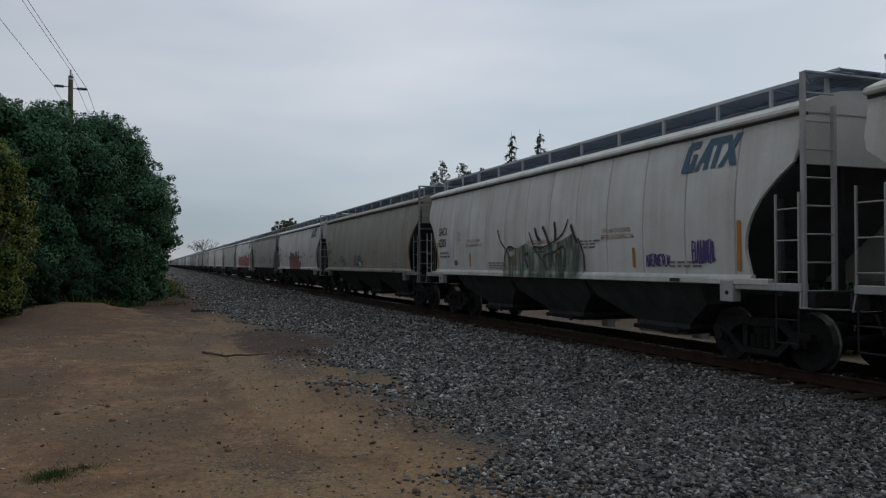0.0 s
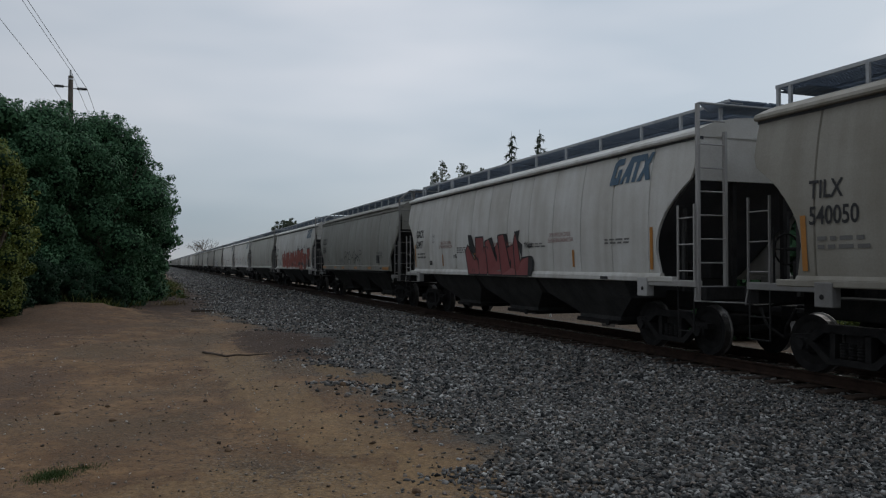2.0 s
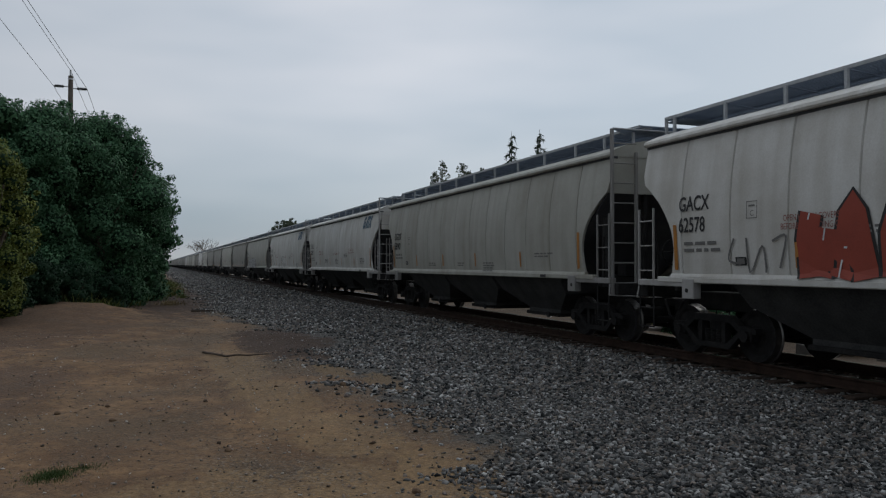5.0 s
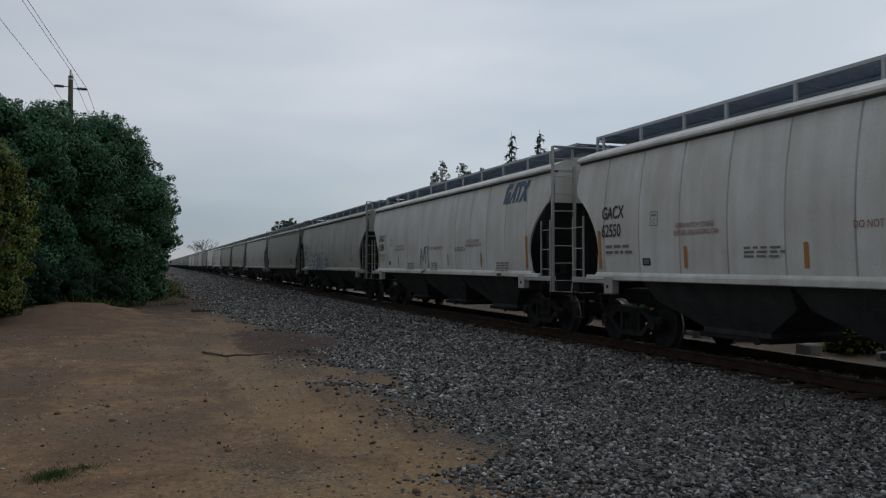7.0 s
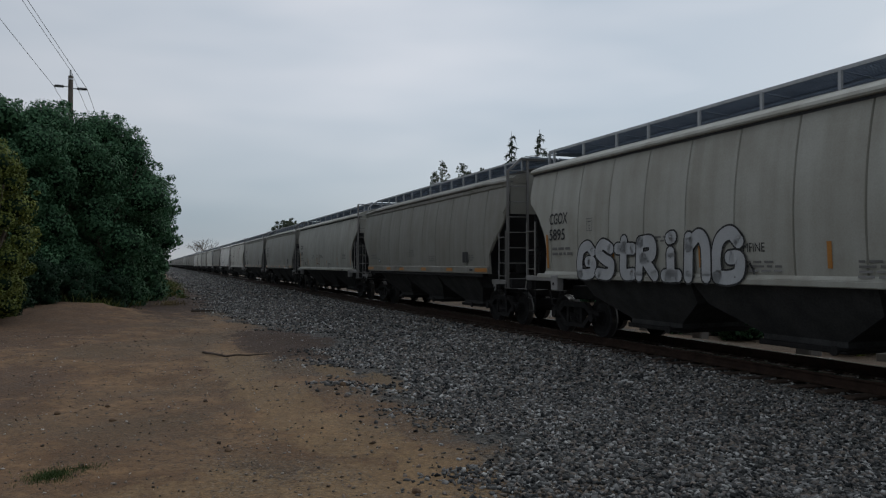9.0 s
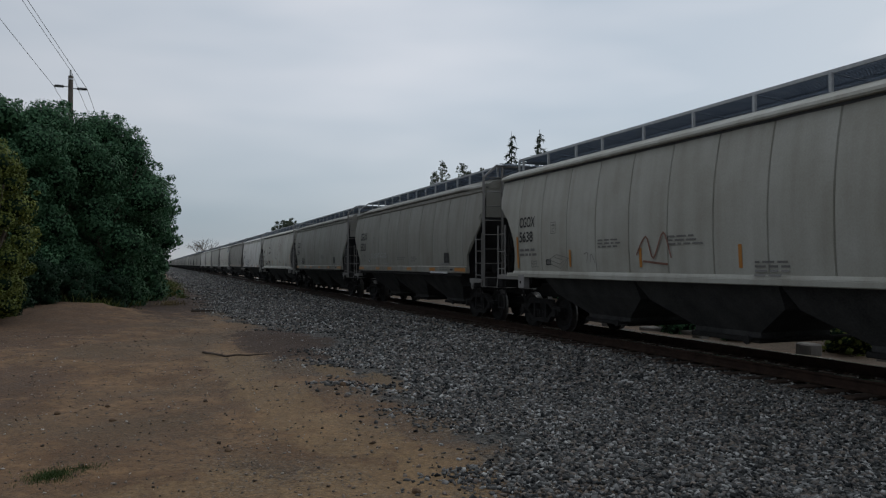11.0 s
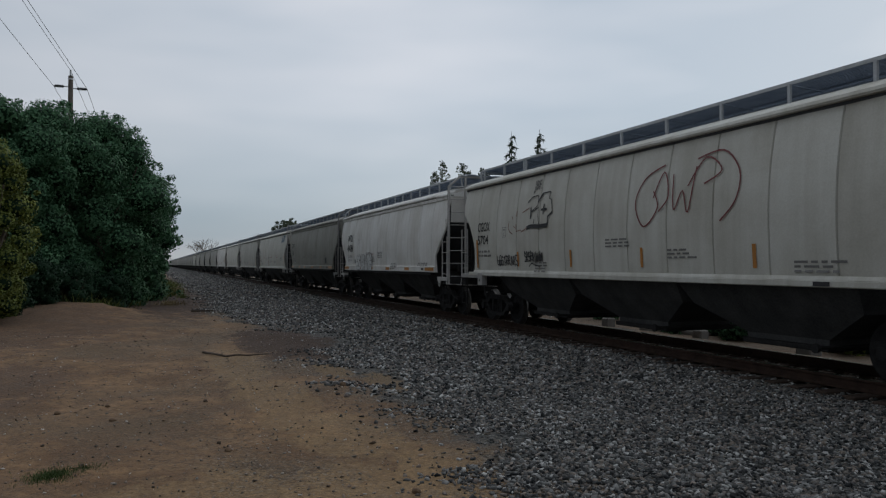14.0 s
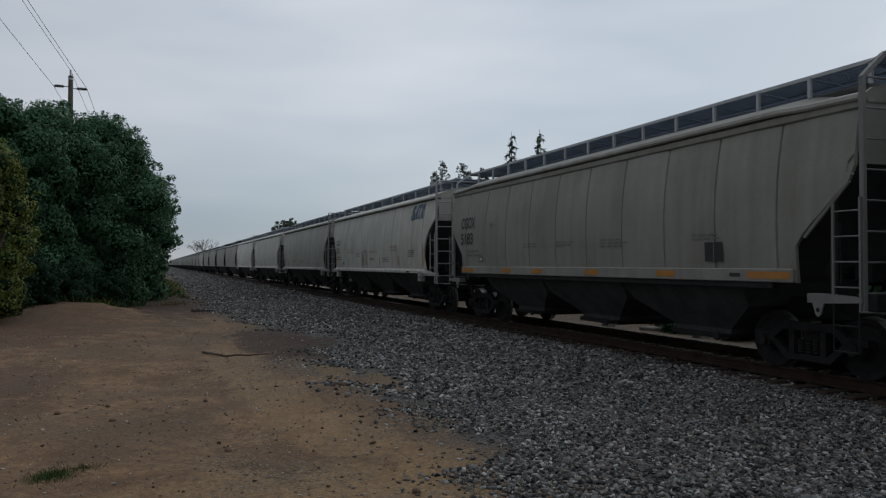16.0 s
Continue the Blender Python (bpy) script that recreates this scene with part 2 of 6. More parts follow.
    ln.new(noise_of(13.0, 8.0, 0.8), crumb.inputs[0])
    for g in (grain, crumb):
        mg = mixer(nt, "MULTIPLY", 1.0)
        ln.new(dirt, mg.inputs["A"])
        ln.new(g.outputs[0], mg.inputs["B"])
        dirt = mg.outputs["Result"]
    # thin gravel trodden into the dirt
    cells = node(nt, "ShaderNodeTexVoronoi", Scale=32.0)
    ln.new(P, cells.inputs["Vector"])
    pebble = nt.new("ShaderNodeSeparateColor")
    ln.new(cells.outputs["Color"], pebble.inputs[0])
    grey = ramp(nt, [(0.0, (0.018, 0.020, 0.020)), (0.55, (0.055, 0.057, 0.053)), (0.8, (0.10, 0.092, 0.075)), (1.0, (0.21, 0.205, 0.19))])
    ln.new(pebble.outputs[0], grey.inputs[0])
    edge = math_of("ADD", sep.outputs["X"], math_of("MULTIPLY", math_of("SUBTRACT", mid, 0.5), 4.2))
    edge = math_of("ADD", edge, math_of("MULTIPLY", math_of("SUBTRACT", fine, 0.5), 1.6))
    swing = math_of("MINIMUM", math_of("MULTIPLY", math_of("MAXIMUM", math_of("SUBTRACT", sep.outputs["Y"], 24.0), 0.0), 0.13), 1.25)
    bed = math_of("MULTIPLY", step_of(math_of("ADD", edge, swing), 2.9, 4.0), step_of(math_of("MULTIPLY", edge, -1.0), -13.4, -12.8))
    thin = math_of("MULTIPLY", step_of(edge, -2.0, 3.0), step_of(pebble.outputs[1], 0.45, 0.6))
    thin = math_of("MULTIPLY", thin, step_of(big, 0.35, 0.6))
    trodden = ramp(nt, [(0.0, (0.040, 0.030, 0.021)), (0.6, (0.105, 0.080, 0.054)), (1.0, (0.30, 0.26, 0.21))])
    ln.new(pebble.outputs[2], trodden.inputs[0])
    near = math_of("MAXIMUM", bed, math_of("MULTIPLY", thin, 0.75))
    col = blend(bed, blend(math_of("MULTIPLY", thin, 0.75), dirt, trodden.outputs[0]), grey.outputs[0])
    soil = blend(step_of(tiny, 0.35, 0.65), (0.018, 0.009, 0.005), (0.070, 0.034, 0.015))
    sand = blend(step_of(tiny, 0.3, 0.7), (0.14, 0.088, 0.040), (0.235, 0.155, 0.078))
    for cx, cy, rx, ry in ((3.75, 12.7, 0.32, 1.2), (3.2, 14.6, 0.3, 1.2)):
        col = blend(math_of("MULTIPLY", spot(cx, cy, rx, ry), 0.8), col, sand)
    col = blend(math_of("MULTIPLY", spot(3.1, 20.8, 1.25, 4.2), 0.97), col, soil)
    col = blend(math_of("MULTIPLY", spot(0.6, 50.0, 2.3, 21.0), 0.92), col, soil)
    # brown soil beyond the track
    col = blend(math_of("MULTIPLY", step_of(edge, 12.4, 13.6), 0.7), col, blend(step_of(fine, 0.35, 0.65), (0.050, 0.036, 0.024), (0.120, 0.085, 0.054)))
    # weedy land away from the lane
    far = step_of(math_of("ADD", math_of("MULTIPLY", sep.outputs["X"], -1.0), math_of("MULTIPLY", mid, 3.0)), 11.0, 14.0)
    col = blend(far, col, blend(step_of(fine, 0.35, 0.65), (0.05, 0.055, 0.022), (0.12, 0.11, 0.05)))
    # one even darkening over the whole ground colour
    toned_down = mixer(nt, "MULTIPLY", 1.0)
    toned_down.inputs["B"].default_value = (0.83, 0.83, 0.83, 1)
    ln.new(col, toned_down.inputs["A"])
    ln.new(toned_down.outputs["Result"], b.inputs["Base Color"])
    bp, bp2 = node(nt, "ShaderNodeBump", Strength=0.8, Distance=0.05), node(nt, "ShaderNodeBump", Strength=0.5, Distance=0.03)
    ln.new(fine, bp.inputs["Height"])
    hgt = math_of("MULTIPLY", math_of("SUBTRACT", 1.0, cells.outputs["Distance"]), near)
    ln.new(hgt, bp2.inputs["Height"])
    ln.new(bp.outputs[0], bp2.inputs["Normal"])
    ln.new(bp2.outputs[0], b.inputs["Normal"])
    return m


GROUND = ground_material()


def plain_paint(name, colour, rough=0.6):
    d = tuple(c * 0.72 for c in colour)
    return speckled(name, d, colour, 3.0, 45.0, rough, 0.0, 0.05)


def thin_paint(name, dark, light, scale, fine, rough, metal, bump):
    """Sprayed paint that covers unevenly, in upright sweeps."""
    m = speckled(name, dark, light, scale, fine, rough, metal, bump)
    nt, ln = m.node_tree.nodes, m.node_tree.links
    co, stretch = nt.new("ShaderNodeTexCoord"), nt.new("ShaderNodeMapping")
    stretch.inputs["Scale"].default_value = (1.0, 3.2, 0.7)
    n, r = node(nt, "ShaderNodeTexNoise", Scale=1.7, Detail=4.0, Roughness=0.6), ramp(nt, [(0.36, (0.12, 0.12, 0.12)), (0.62, (0.85, 0.85, 0.85))])
    ln.new(co.outputs["Object"], stretch.inputs[0])
    ln.new(stretch.outputs[0], n.inputs["Vector"])
    ln.new(n.outputs["Fac"], r.inputs[0])
    ln.new(r.outputs[0], nt["Principled BSDF"].inputs["Alpha"])
    return m


INK = {
    "blue": plain_paint("faded_blue_lettering", (0.055, 0.12, 0.19)),
    "black": plain_paint("black_lettering", (0.022, 0.022, 0.024)),
    "grey": plain_paint("faded_grey_stencil", (0.175, 0.172, 0.165)),
    "red": plain_paint("faded_red_stencil", (0.30, 0.10, 0.08)),
    "orange": plain_paint("orange_reflective_strip", (0.50, 0.215, 0.045), 0.4),
    "violet": plain_paint("violet_spray_paint", (0.085, 0.055, 0.20)),
    "green": thin_paint("thin_green_spray_paint", (0.016, 0.052, 0.030), (0.075, 0.125, 0.080), 1.6, 14.0, 0.6, 0.0, 0.05),
    "pink": plain_paint("dull_pink_spray_paint", (0.28, 0.075, 0.075)),
    "scarlet": plain_paint("brick_red_spray_paint", (0.36, 0.062, 0.035)),
    "white": plain_paint("white_spray_paint", (0.72, 0.73, 0.74)),
    "chalk": speckled("dull_white_spray_paint", (0.60, 0.605, 0.595), (0.66, 0.665, 0.655), 3.0, 45.0, 0.6, 0.0, 0.05),
    "silver": plain_paint("dull_silver_spray_paint", (0.47, 0.485, 0.50)),
    "darkred": plain_paint("dark_red_thin_spray", (0.19, 0.045, 0.045)),
    "rust": plain_paint("thin_rust_red_spray", (0.24, 0.12, 0.09)),
}

# ---- mesh helpers ----
def part(name, bm, mat, parent=None, label="", smooth=False):
    me = bpy.data.meshes.new(name)
    bm.normal_update()
    bm.to_mesh(me)
    bm.free()
    me.materials.append(mat)
    if smooth:
        me.polygons.foreach_set("use_smooth", [True] * len(me.polygons))
    ob = new(name, me)
    if parent is not None:
        ob.parent = parent
    if label:
        tagged(ob, label)
    return ob


def again(name, ob, m, parent):
    """One more object on ob's mesh."""
    o = new(name, ob.data)
    o.parent = parent
    o.matrix_basis = m
    return o


def box(bm, x0, x1, y0, y1, z0, z1):
    v = [bm.verts.new((x, y, z)) for x in (x0, x1) for y in (y0, y1) for z in (z0, z1)]
    for q in ((0, 1, 3, 2), (4, 6, 7, 5), (0, 4, 5, 1), (2, 3, 7, 6), (0, 2, 6, 4), (1, 5, 7, 3)):
        bm.faces.new([v[i] for i in q])
    return v


def bevelled(bm, x0, x1, y0, y1, z0, z1, r=0.015):
    v = box(bm, x0, x1, y0, y1, z0, z1)
    es = list({e for p in v for e in p.link_edges})
    bmesh.ops.bevel(bm, geom=es, offset=r, segments=1, affect="EDGES")


def tube(bm, p, q, r, n=6, r2=None):
    p, q = Vector(p), Vector(q)
    r2 = r if r2 is None else r2
    d = (q - p).normalized()
    a = d.orthogonal().normalized()
    b = d.cross(a)
    rings = []
    for c, rr in ((p, r), (q, r2)):
        rings.append([bm.verts.new(c + (a * math.cos(k * math.tau / n) + b * math.sin(k * math.tau / n)) * rr) for k in range(n)])
    for k in range(n):
        bm.faces.new((rings[0][k], rings[0][(k + 1) % n], rings[1][(k + 1) % n], rings[1][k]))
    bm.faces.new(rings[0][::-1])
    bm.faces.new(rings[1])


def prism(bm, outline, axis, lo, hi):
    """A flat outline of (a, b) pushed along x ('x': a=y, b=z) or y ('y': a=x, b=z)."""
    put = (lambda a, b, c: (c, a, b)) if axis == "x" else (lambda a, b, c: (a, c, b))
    r0 = [bm.verts.new(put(a, b, lo)) for a, b in outline]
    r1 = [bm.verts.new(put(a, b, hi)) for a, b in outline]
    n = len(outline)
    for k in range(n):
        bm.faces.new((r0[k], r0[(k + 1) % n], r1[(k + 1) % n], r1[k]))
    bm.faces.new(r0[::-1])
    bm.faces.new(r1)
    bmesh.ops.recalc_face_normals(bm, faces=bm.faces)


def raw(name, verts, faces, mat, parent=None, smooth=False):
    """A mesh from numpy arrays, faces all of one size."""
    verts, faces = np.asarray(verts, np.float32), np.asarray(faces, np.int32)
    me = bpy.data.meshes.new(name)
    me.vertices.add(len(verts))
    me.vertices.foreach_set("co", verts.ravel())
    k = faces.shape[1]
    me.loops.add(faces.size)
    me.loops.foreach_set("vertex_index", faces.ravel())
    me.polygons.add(len(faces))
    me.polygons.foreach_set("loop_start", np.arange(0, faces.size, k, dtype=np.int32))
    me.update(calc_edges=True)
    me.validate()
    me.materials.append(mat)
    if smooth:
        me.polygons.foreach_set("use_smooth", [True] * len(me.polygons))
    ob = new(name, me)
    if parent is not None:
        ob.parent = parent
    return ob


# ---- ground ----
def lumps(x, y):
    """Low unevenness of the soil."""
    return 0.035 * np.sin(x * 0.9 + 1.3 * np.sin(y * 0.31)) * np.cos(y * 0.43 + 0.6) + 0.018 * np.sin(x * 2.3 + y * 1.7) + 0.012 * np.sin(x * 4.1 - y * 3.3 + 1.0)


def level(x, y):
    """The ground's height: flat lane, a low ballast bed under the track."""
    x, y = np.asarray(x, float), np.asarray(y, float)
    bed = np.clip((4.2 - np.abs(x - TRACK)) / 2.2, 0, 1)
    fade = np.clip((60 - np.hypot(x, y)) / 40, 0, 1)
    heap = np.exp(-((x + 3.0) / 3.4) ** 2 - ((y - 32.0) / 5.0) ** 2)
    rough = 0.055 * np.sin(x * 2.1 + 0.8 * np.sin(y * 1.9)) * np.sin(y * 1.4 + 0.5) + 0.035 * np.sin(x * 4.7 + y * 2.9) * np.sin(y * 3.1 - x) + 0.02 * np.sin(x * 8.3 - y * 2.3)
    return rough * heap - 0.36 + 0.12 * bed * bed * (3 - 2 * bed) + lumps(x, y) * fade * (1 - 0.7 * bed) + 0.62 * np.exp(-((x + 3.4) / 2.6) ** 2 - ((y - 33.0) / np.where(y < 33.0, 5.5, 2.2)) ** 2)


def build_ground():
    xs = np.concatenate([[-3000, -1200, -500, -200, -90, -50], np.arange(-34, -8, 1.0), np.arange(-8, 16, 0.25), np.arange(16, 40, 1.0), [50, 90, 200, 500, 1200, 3000]])
    ys = np.concatenate([[-800, -300, -100, -40, -15], np.arange(-6, 30, 0.3), np.arange(30, 60, 0.5), np.arange(60, 90, 1.5), [100, 130, 180, 260, 400, 700, 1200, 2200, 4000]])
    gx, gy = np.meshgrid(xs, ys)
    gz = level(gx, gy)
    v = np.stack([gx, gy, gz], -1).reshape(-1, 3)
    n, m = len(ys), len(xs)
    i, j = np.meshgrid(np.arange(n - 1), np.arange(m - 1), indexing="ij")
    a = (i * m + j).ravel()
    ob = raw("ground", v, np.stack([a, a + 1, a + m + 1, a + m], 1), GROUND, smooth=True)
    tagged(ob, "tan dirt lane running into grey gravel along the track", "ground", kind="structure")


build_ground()


def scatter_rocks(name, pts, sizes, mat, seed, sink=0.2):
    """Many angular stones in one mesh: bent cubes, each turned at random."""
    rng = np.random.default_rng(seed)
    n = len(pts)
    cube = np.array([[x, y, z] for x in (-1, 1) for y in (-1, 1) for z in (-1, 1)], float) * 0.5
    v = cube[None] * (1 + rng.uniform(-0.42, 0.42, (n, 8, 3)))
    v *= rng.uniform(0.6, 1.35, (n, 1, 3)) * np.array([1.25, 0.9, 0.55])
    turn = rng.uniform(0, math.tau, n)
    q = np.stack([np.cos(turn / 2), np.zeros(n), np.zeros(n), np.sin(turn / 2)], 1) + rng.normal(0, 0.22, (n, 4))
    q /= np.linalg.norm(q, axis=1, keepdims=True)
    w, x, y, z = q.T
    R = np.stack([1 - 2 * (y * y + z * z), 2 * (x * y - z * w), 2 * (x * z + y * w), 2 * (x * y + z * w), 1 - 2 * (x * x + z * z), 2 * (y * z - x * w),
                  2 * (x * z - y * w), 2 * (y * z + x * w), 1 - 2 * (x * x + y * y)], 1).reshape(n, 3, 3)
    v = np.einsum("nij,nkj->nki", R, v) * sizes[:, None, None]
    v += pts[:, None, :]
    v[:, :, 2] += (sizes * sink)[:, None]
    f = np.array([[0, 1, 3, 2], [4, 6, 7, 5], [0, 4, 5, 1], [2, 3, 7, 6], [0, 2, 6, 4], [1, 5, 7, 3]])
    faces = (f[None] + (np.arange(n) * 8)[:, None, None]).reshape(-1, 4)
    return raw(name, v.reshape(-1, 3), faces, mat)


def ragged(x, y):
    """How far a place lies inside the gravel's uneven edge."""
    return x - 3.25 - 0.03 * np.clip(y - 8, 0, 16) + np.clip(0.13 * (y - 24), 0, 1.25) - 0.7 * np.sin(y * 0.8 + 0.7) * np.sin(y * 0.23) - 0.35 * np.sin(y * 2.1 + x) - 0.25 * np.sin(y * 5.3 + 2 * x) - 0.75 * np.exp(-(((y - 20.5) / 4.5) ** 2)) - 1.3 * np.exp(-(((y - 12.8) / 1.1) ** 2) - ((x - 3.8) / 0.45) ** 2)


def build_ballast():
    rng = np.random.default_rng(5)
    zones = [(4.0, 11.0, 2.0, 9.5, 800, 0.019, 0.044), (11.0, 20.0, 2.0, 9.5, 350, 0.030, 0.060), (20.0, 45.0, 1.5, 12.6, 92, 0.035, 0.066),
             (45.0, 110.0, 1.0, 9.8, 14, 0.06, 0.10), (110.0, 280.0, 1.5, 9.5, 5, 0.10, 0.17), (4.0, 20.0, 9.5, 12.6, 130, 0.04, 0.07)]
    P, S = [], []
    for y0, y1, x0, x1, d, s0, s1 in zones:
        n = int((y1 - y0) * (x1 - x0) * d)
        x, y = rng.uniform(x0, x1, n), rng.uniform(y0, y1, n)
        keep = ragged(x, y) + np.where(rng.random(n) < 0.30, rng.normal(0, 0.55, n), rng.normal(0, 0.15, n)) > 0
        keep &= (np.abs(x - TRACK + 0.75) > 0.12) & (np.abs(x - TRACK - 0.75) > 0.12)
        x, y = x[keep], y[keep]
        P.append(np.stack([x, y, level(x, y)], 1))
        S.append(rng.uniform(s0, s1, len(x)))
    ob = scatter_rocks("ballast", np.concatenate(P), np.concatenate(S), STONE, 8)
    tagged(ob, "loose angular grey ballast stones beside the track", "gravel", kind="stuff")
    n = 10500
    x, y = rng.uniform(-4.5, 4.2, n), 4.6 + 21 * rng.random(n) ** 1.6
    p = np.stack([x, y, level(x, y)], 1)
    ob = scatter_rocks("loose_pebbles", p, rng.uniform(0.007, 0.034, n) * rng.uniform(0.25, 1, n) ** 1.5, PEBBLE, 9)
    tagged(ob, "scattered small grey pebbles on the dirt", "gravel", kind="stuff")
    n = 230
    x, y = rng.uniform(-6, 3.5, n), rng.uniform(4.5, 26, n)
    p = np.stack([x, y, level(x, y)], 1)
    ob = scatter_rocks("dirt_clods", p, rng.uniform(0.012, 0.055, n) * rng.uniform(0.3, 1, n) ** 1.5, CLOD, 10)
    tagged(ob, "crumbled brown clods of earth on the dirt", "soil", kind="stuff")


build_ballast()


def build_track():
    prof = [(-0.07, -0.180), (0.07, -0.180), (0.07, -0.165), (0.012, -0.14), (0.012, -0.045), (0.036, -0.035), (0.036, -0.004), (0.030, 0.0), (-0.030, 0.0), (-0.036, -0.004),
            (-0.036, -0.035), (-0.012, -0.045), (-0.012, -0.14), (-0.07, -0.165)]
    for side in (-1, 1):
        bm = bmesh.new()
        c = TRACK + side * 0.7535
        prism(bm, [(c + a, b) for a, b in prof], "y", -60, 1500)
        rail = part("rail", bm, RAIL)
        tagged(rail, "rusty brown steel rail with a worn bright head", "rail", "rails of the track")
        bm = bmesh.new()
        box(bm, c - 0.030, c + 0.030, -60, 1500, 0.0, 0.0015)
        part("rail_head", bm, RAILTOP, rail, "bright worn running surface")
    bm = bmesh.new()
    bevelled(bm, -1.3, 1.3, -0.115, 0.115, -0.18, 0.0, 0.012)
    tie = part("sleeper", bm, TIE)
    rng = random.Random(4)
    for k in range(190):
        y = -6 + 0.51 * k
        m = pose(TRACK + rng.uniform(-0.04, 0.04), y, -0.183 + rng.uniform(-0.012, 0.0), 0, 0, rng.uniform(-0.8, 0.8))
        if k == 0:
            tie.matrix_basis = m
            ob = tie
        else:
            ob = new("sleeper", tie.data)
            ob.matrix_basis = m
        tagged(ob, "weathered dark brown timber sleeper under the rails", "sleeper", "sleepers of the track")


build_track()

# ---- hopper cars ----
SILL, EAVE = 1.42, 3.98


def side(z):
    """Half the car's width at a height: upright below, leaning in towards the eave."""
    if z > 2.4:
        return 1.60 - 0.19 * ((z - 2.4) / 1.58) ** 2
    return 1.60 - 0.05 * ((2.4 - z) / 1.0) ** 2


def round_cut(z):
    """How far the side sheet stands back from the car's end, for the rounded cut."""
    if z > 3.3:
        return 0.0
    u = (3.3 - z) / 1.9
    return 1.04 * (1 - (1 - min(1.0, u / 0.7)) ** 2.05) - 0.12 * max(0.0, u - 0.72) / 0.28


def slant_cut(z):
    """The same for the slanted cut: a diagonal under the upper corner, then upright down to the sill."""
    return min(1.03, max(0.0, 1.03 * (2.96 - z) / 0.94))


def ladder(bm, x0, y0, x1, y1, z0, z1, rungs, r=0.022):
    """Two rails and rungs between the plan points."""
    for x, y in ((x0, y0), (x1, y1)):
        box(bm, x - r, x + r, y - r, y + r, z0, z1)
    for k in range(rungs):
        z = z0 + (z1 - z0) * (k + 0.5) / rungs
        tube(bm, (x0, y0, z), (x1, y1, z), 0.012, 6)


def wheelset(n=28):
    bm = bmesh.new()
    prof = [(0.10, 0.0), (0.10, 0.16), (0.05, 0.20), (0.035, 0.34), (0.06, 0.39), (0.065, 0.455), (-0.06, 0.462), (-0.075, 0.485), (-0.095, 0.485), (-0.095, 0.40), (-0.045, 0.37),
            (-0.04, 0.20), (-0.10, 0.15), (-0.10, 0.0)]
    for s in (-1, 1):
        rings = []
        for a, r in prof:
            rings.append([bm.verts.new((s * (0.765 + a), max(r, 0.002) * math.cos(k * math.tau / n), max(r, 0.002) * math.sin(k * math.tau / n))) for k in range(n)])
        for i in range(len(rings) - 1):
            for k in range(n):
                bm.faces.new((rings[i][k], rings[i][(k + 1) % n], rings[i + 1][(k + 1) % n], rings[i + 1][k]))
    tube(bm, (-1.05, 0, 0), (1.05, 0, 0), 0.08, 10)
    for s in (-1, 1):
        for k in range(3):
            a = k * math.tau / 3
            tube(bm, (s * 1.05, 0.055 * math.cos(a), 0.055 * math.sin(a)), (s * 1.085, 0.055 * math.cos(a), 0.055 * math.sin(a)), 0.018, 6)
    bmesh.ops.recalc_face_normals(bm, faces=bm.faces)
    return bm


def make_truck(parent, y, sides):
    bm = bmesh.new()
    bevelled(bm, -0.95, 0.95, -0.17, 0.17, 0.45, 0.68, 0.03)
    tube(bm, (0, 0, 0.66), (0, 0, 0.80), 0.2, 12)
    t = part("truck", bm, TRUCK, parent, "black cast-steel truck with two axles")
    t.matrix_basis = pose(0, y, 0)
    for s in (-1, 1):
        bm = bmesh.new()
        lo, hi = sorted((s * 0.90, s * 1.04))
        # upper chord, lower chord, columns and jaws of the casting
        for p in ([(-1.12, 0.50), (-1.10, 0.60), (-0.72, 0.62), (-0.48, 0.79), (0.48, 0.79), (0.72, 0.62), (1.10, 0.60), (1.12, 0.50), (0.70, 0.50), (0.46, 0.66), (-0.46, 0.66), (-0.70, 0.50)],
                  [(-0.80, 0.50), (-0.44, 0.19), (0.44, 0.19), (0.80, 0.50), (0.66, 0.50), (0.38, 0.29), (-0.38, 0.29), (-0.66, 0.50)],
                  [(-0.36, 0.28), (-0.26, 0.28), (-0.26, 0.68), (-0.36, 0.68)], [(0.26, 0.28), (0.36, 0.28), (0.36, 0.68), (0.26, 0.68)]):
            prism(bm, p, "x", lo, hi)
        for yy in (-0.889, 0.889):
            bevelled(bm, lo - 0.02, hi + 0.05, yy - 0.13, yy + 0.13, 0.36, 0.56, 0.02)
        part("side_frame", bm, TRUCK, t)
        for yy in (-0.15, 0.0, 0.15):
            bm = bmesh.new()
            prof = [(0.30 + 0.0225 * k, 0.068 if k % 2 else 0.052) for k in range(11)]
            rings = [[bm.verts.new((s * 0.98 + r * math.cos(q * math.tau / 8), yy + r * math.sin(q * math.tau / 8), z)) for q in range(8)] for z, r in prof]
            for a, b in zip(rings, rings[1:]):
                for q in range(8):
                    bm.faces.new((a[q], a[(q + 1) % 8], b[(q + 1) % 8], b[q]))
            part("spring", bm, TRUCK, t)
        for yy in (-0.889, 0.889):
            bm = bmesh.new()
            tube(bm, (s * 1.04, yy, 0.457), (s * 1.12, yy, 0.457), 0.10, 10)
            part("bearing_cap", bm, TRUCK, t)
    for yy in (-0.889, 0.889):
        w = part("wheelset", wheelset(sides), TREAD, t, "dark steel wheelset with bright worn rims", smooth=False)
        w.data.materials.append(TRUCK)
        for p in w.data.polygons:
            r = math.hypot(p.center.y, p.center.z)
            p.material_index = 0 if r > 0.43 and abs(p.normal.x) < 0.9 else 1
        w.matrix_basis = pose(0, yy, 0.457)
    return t


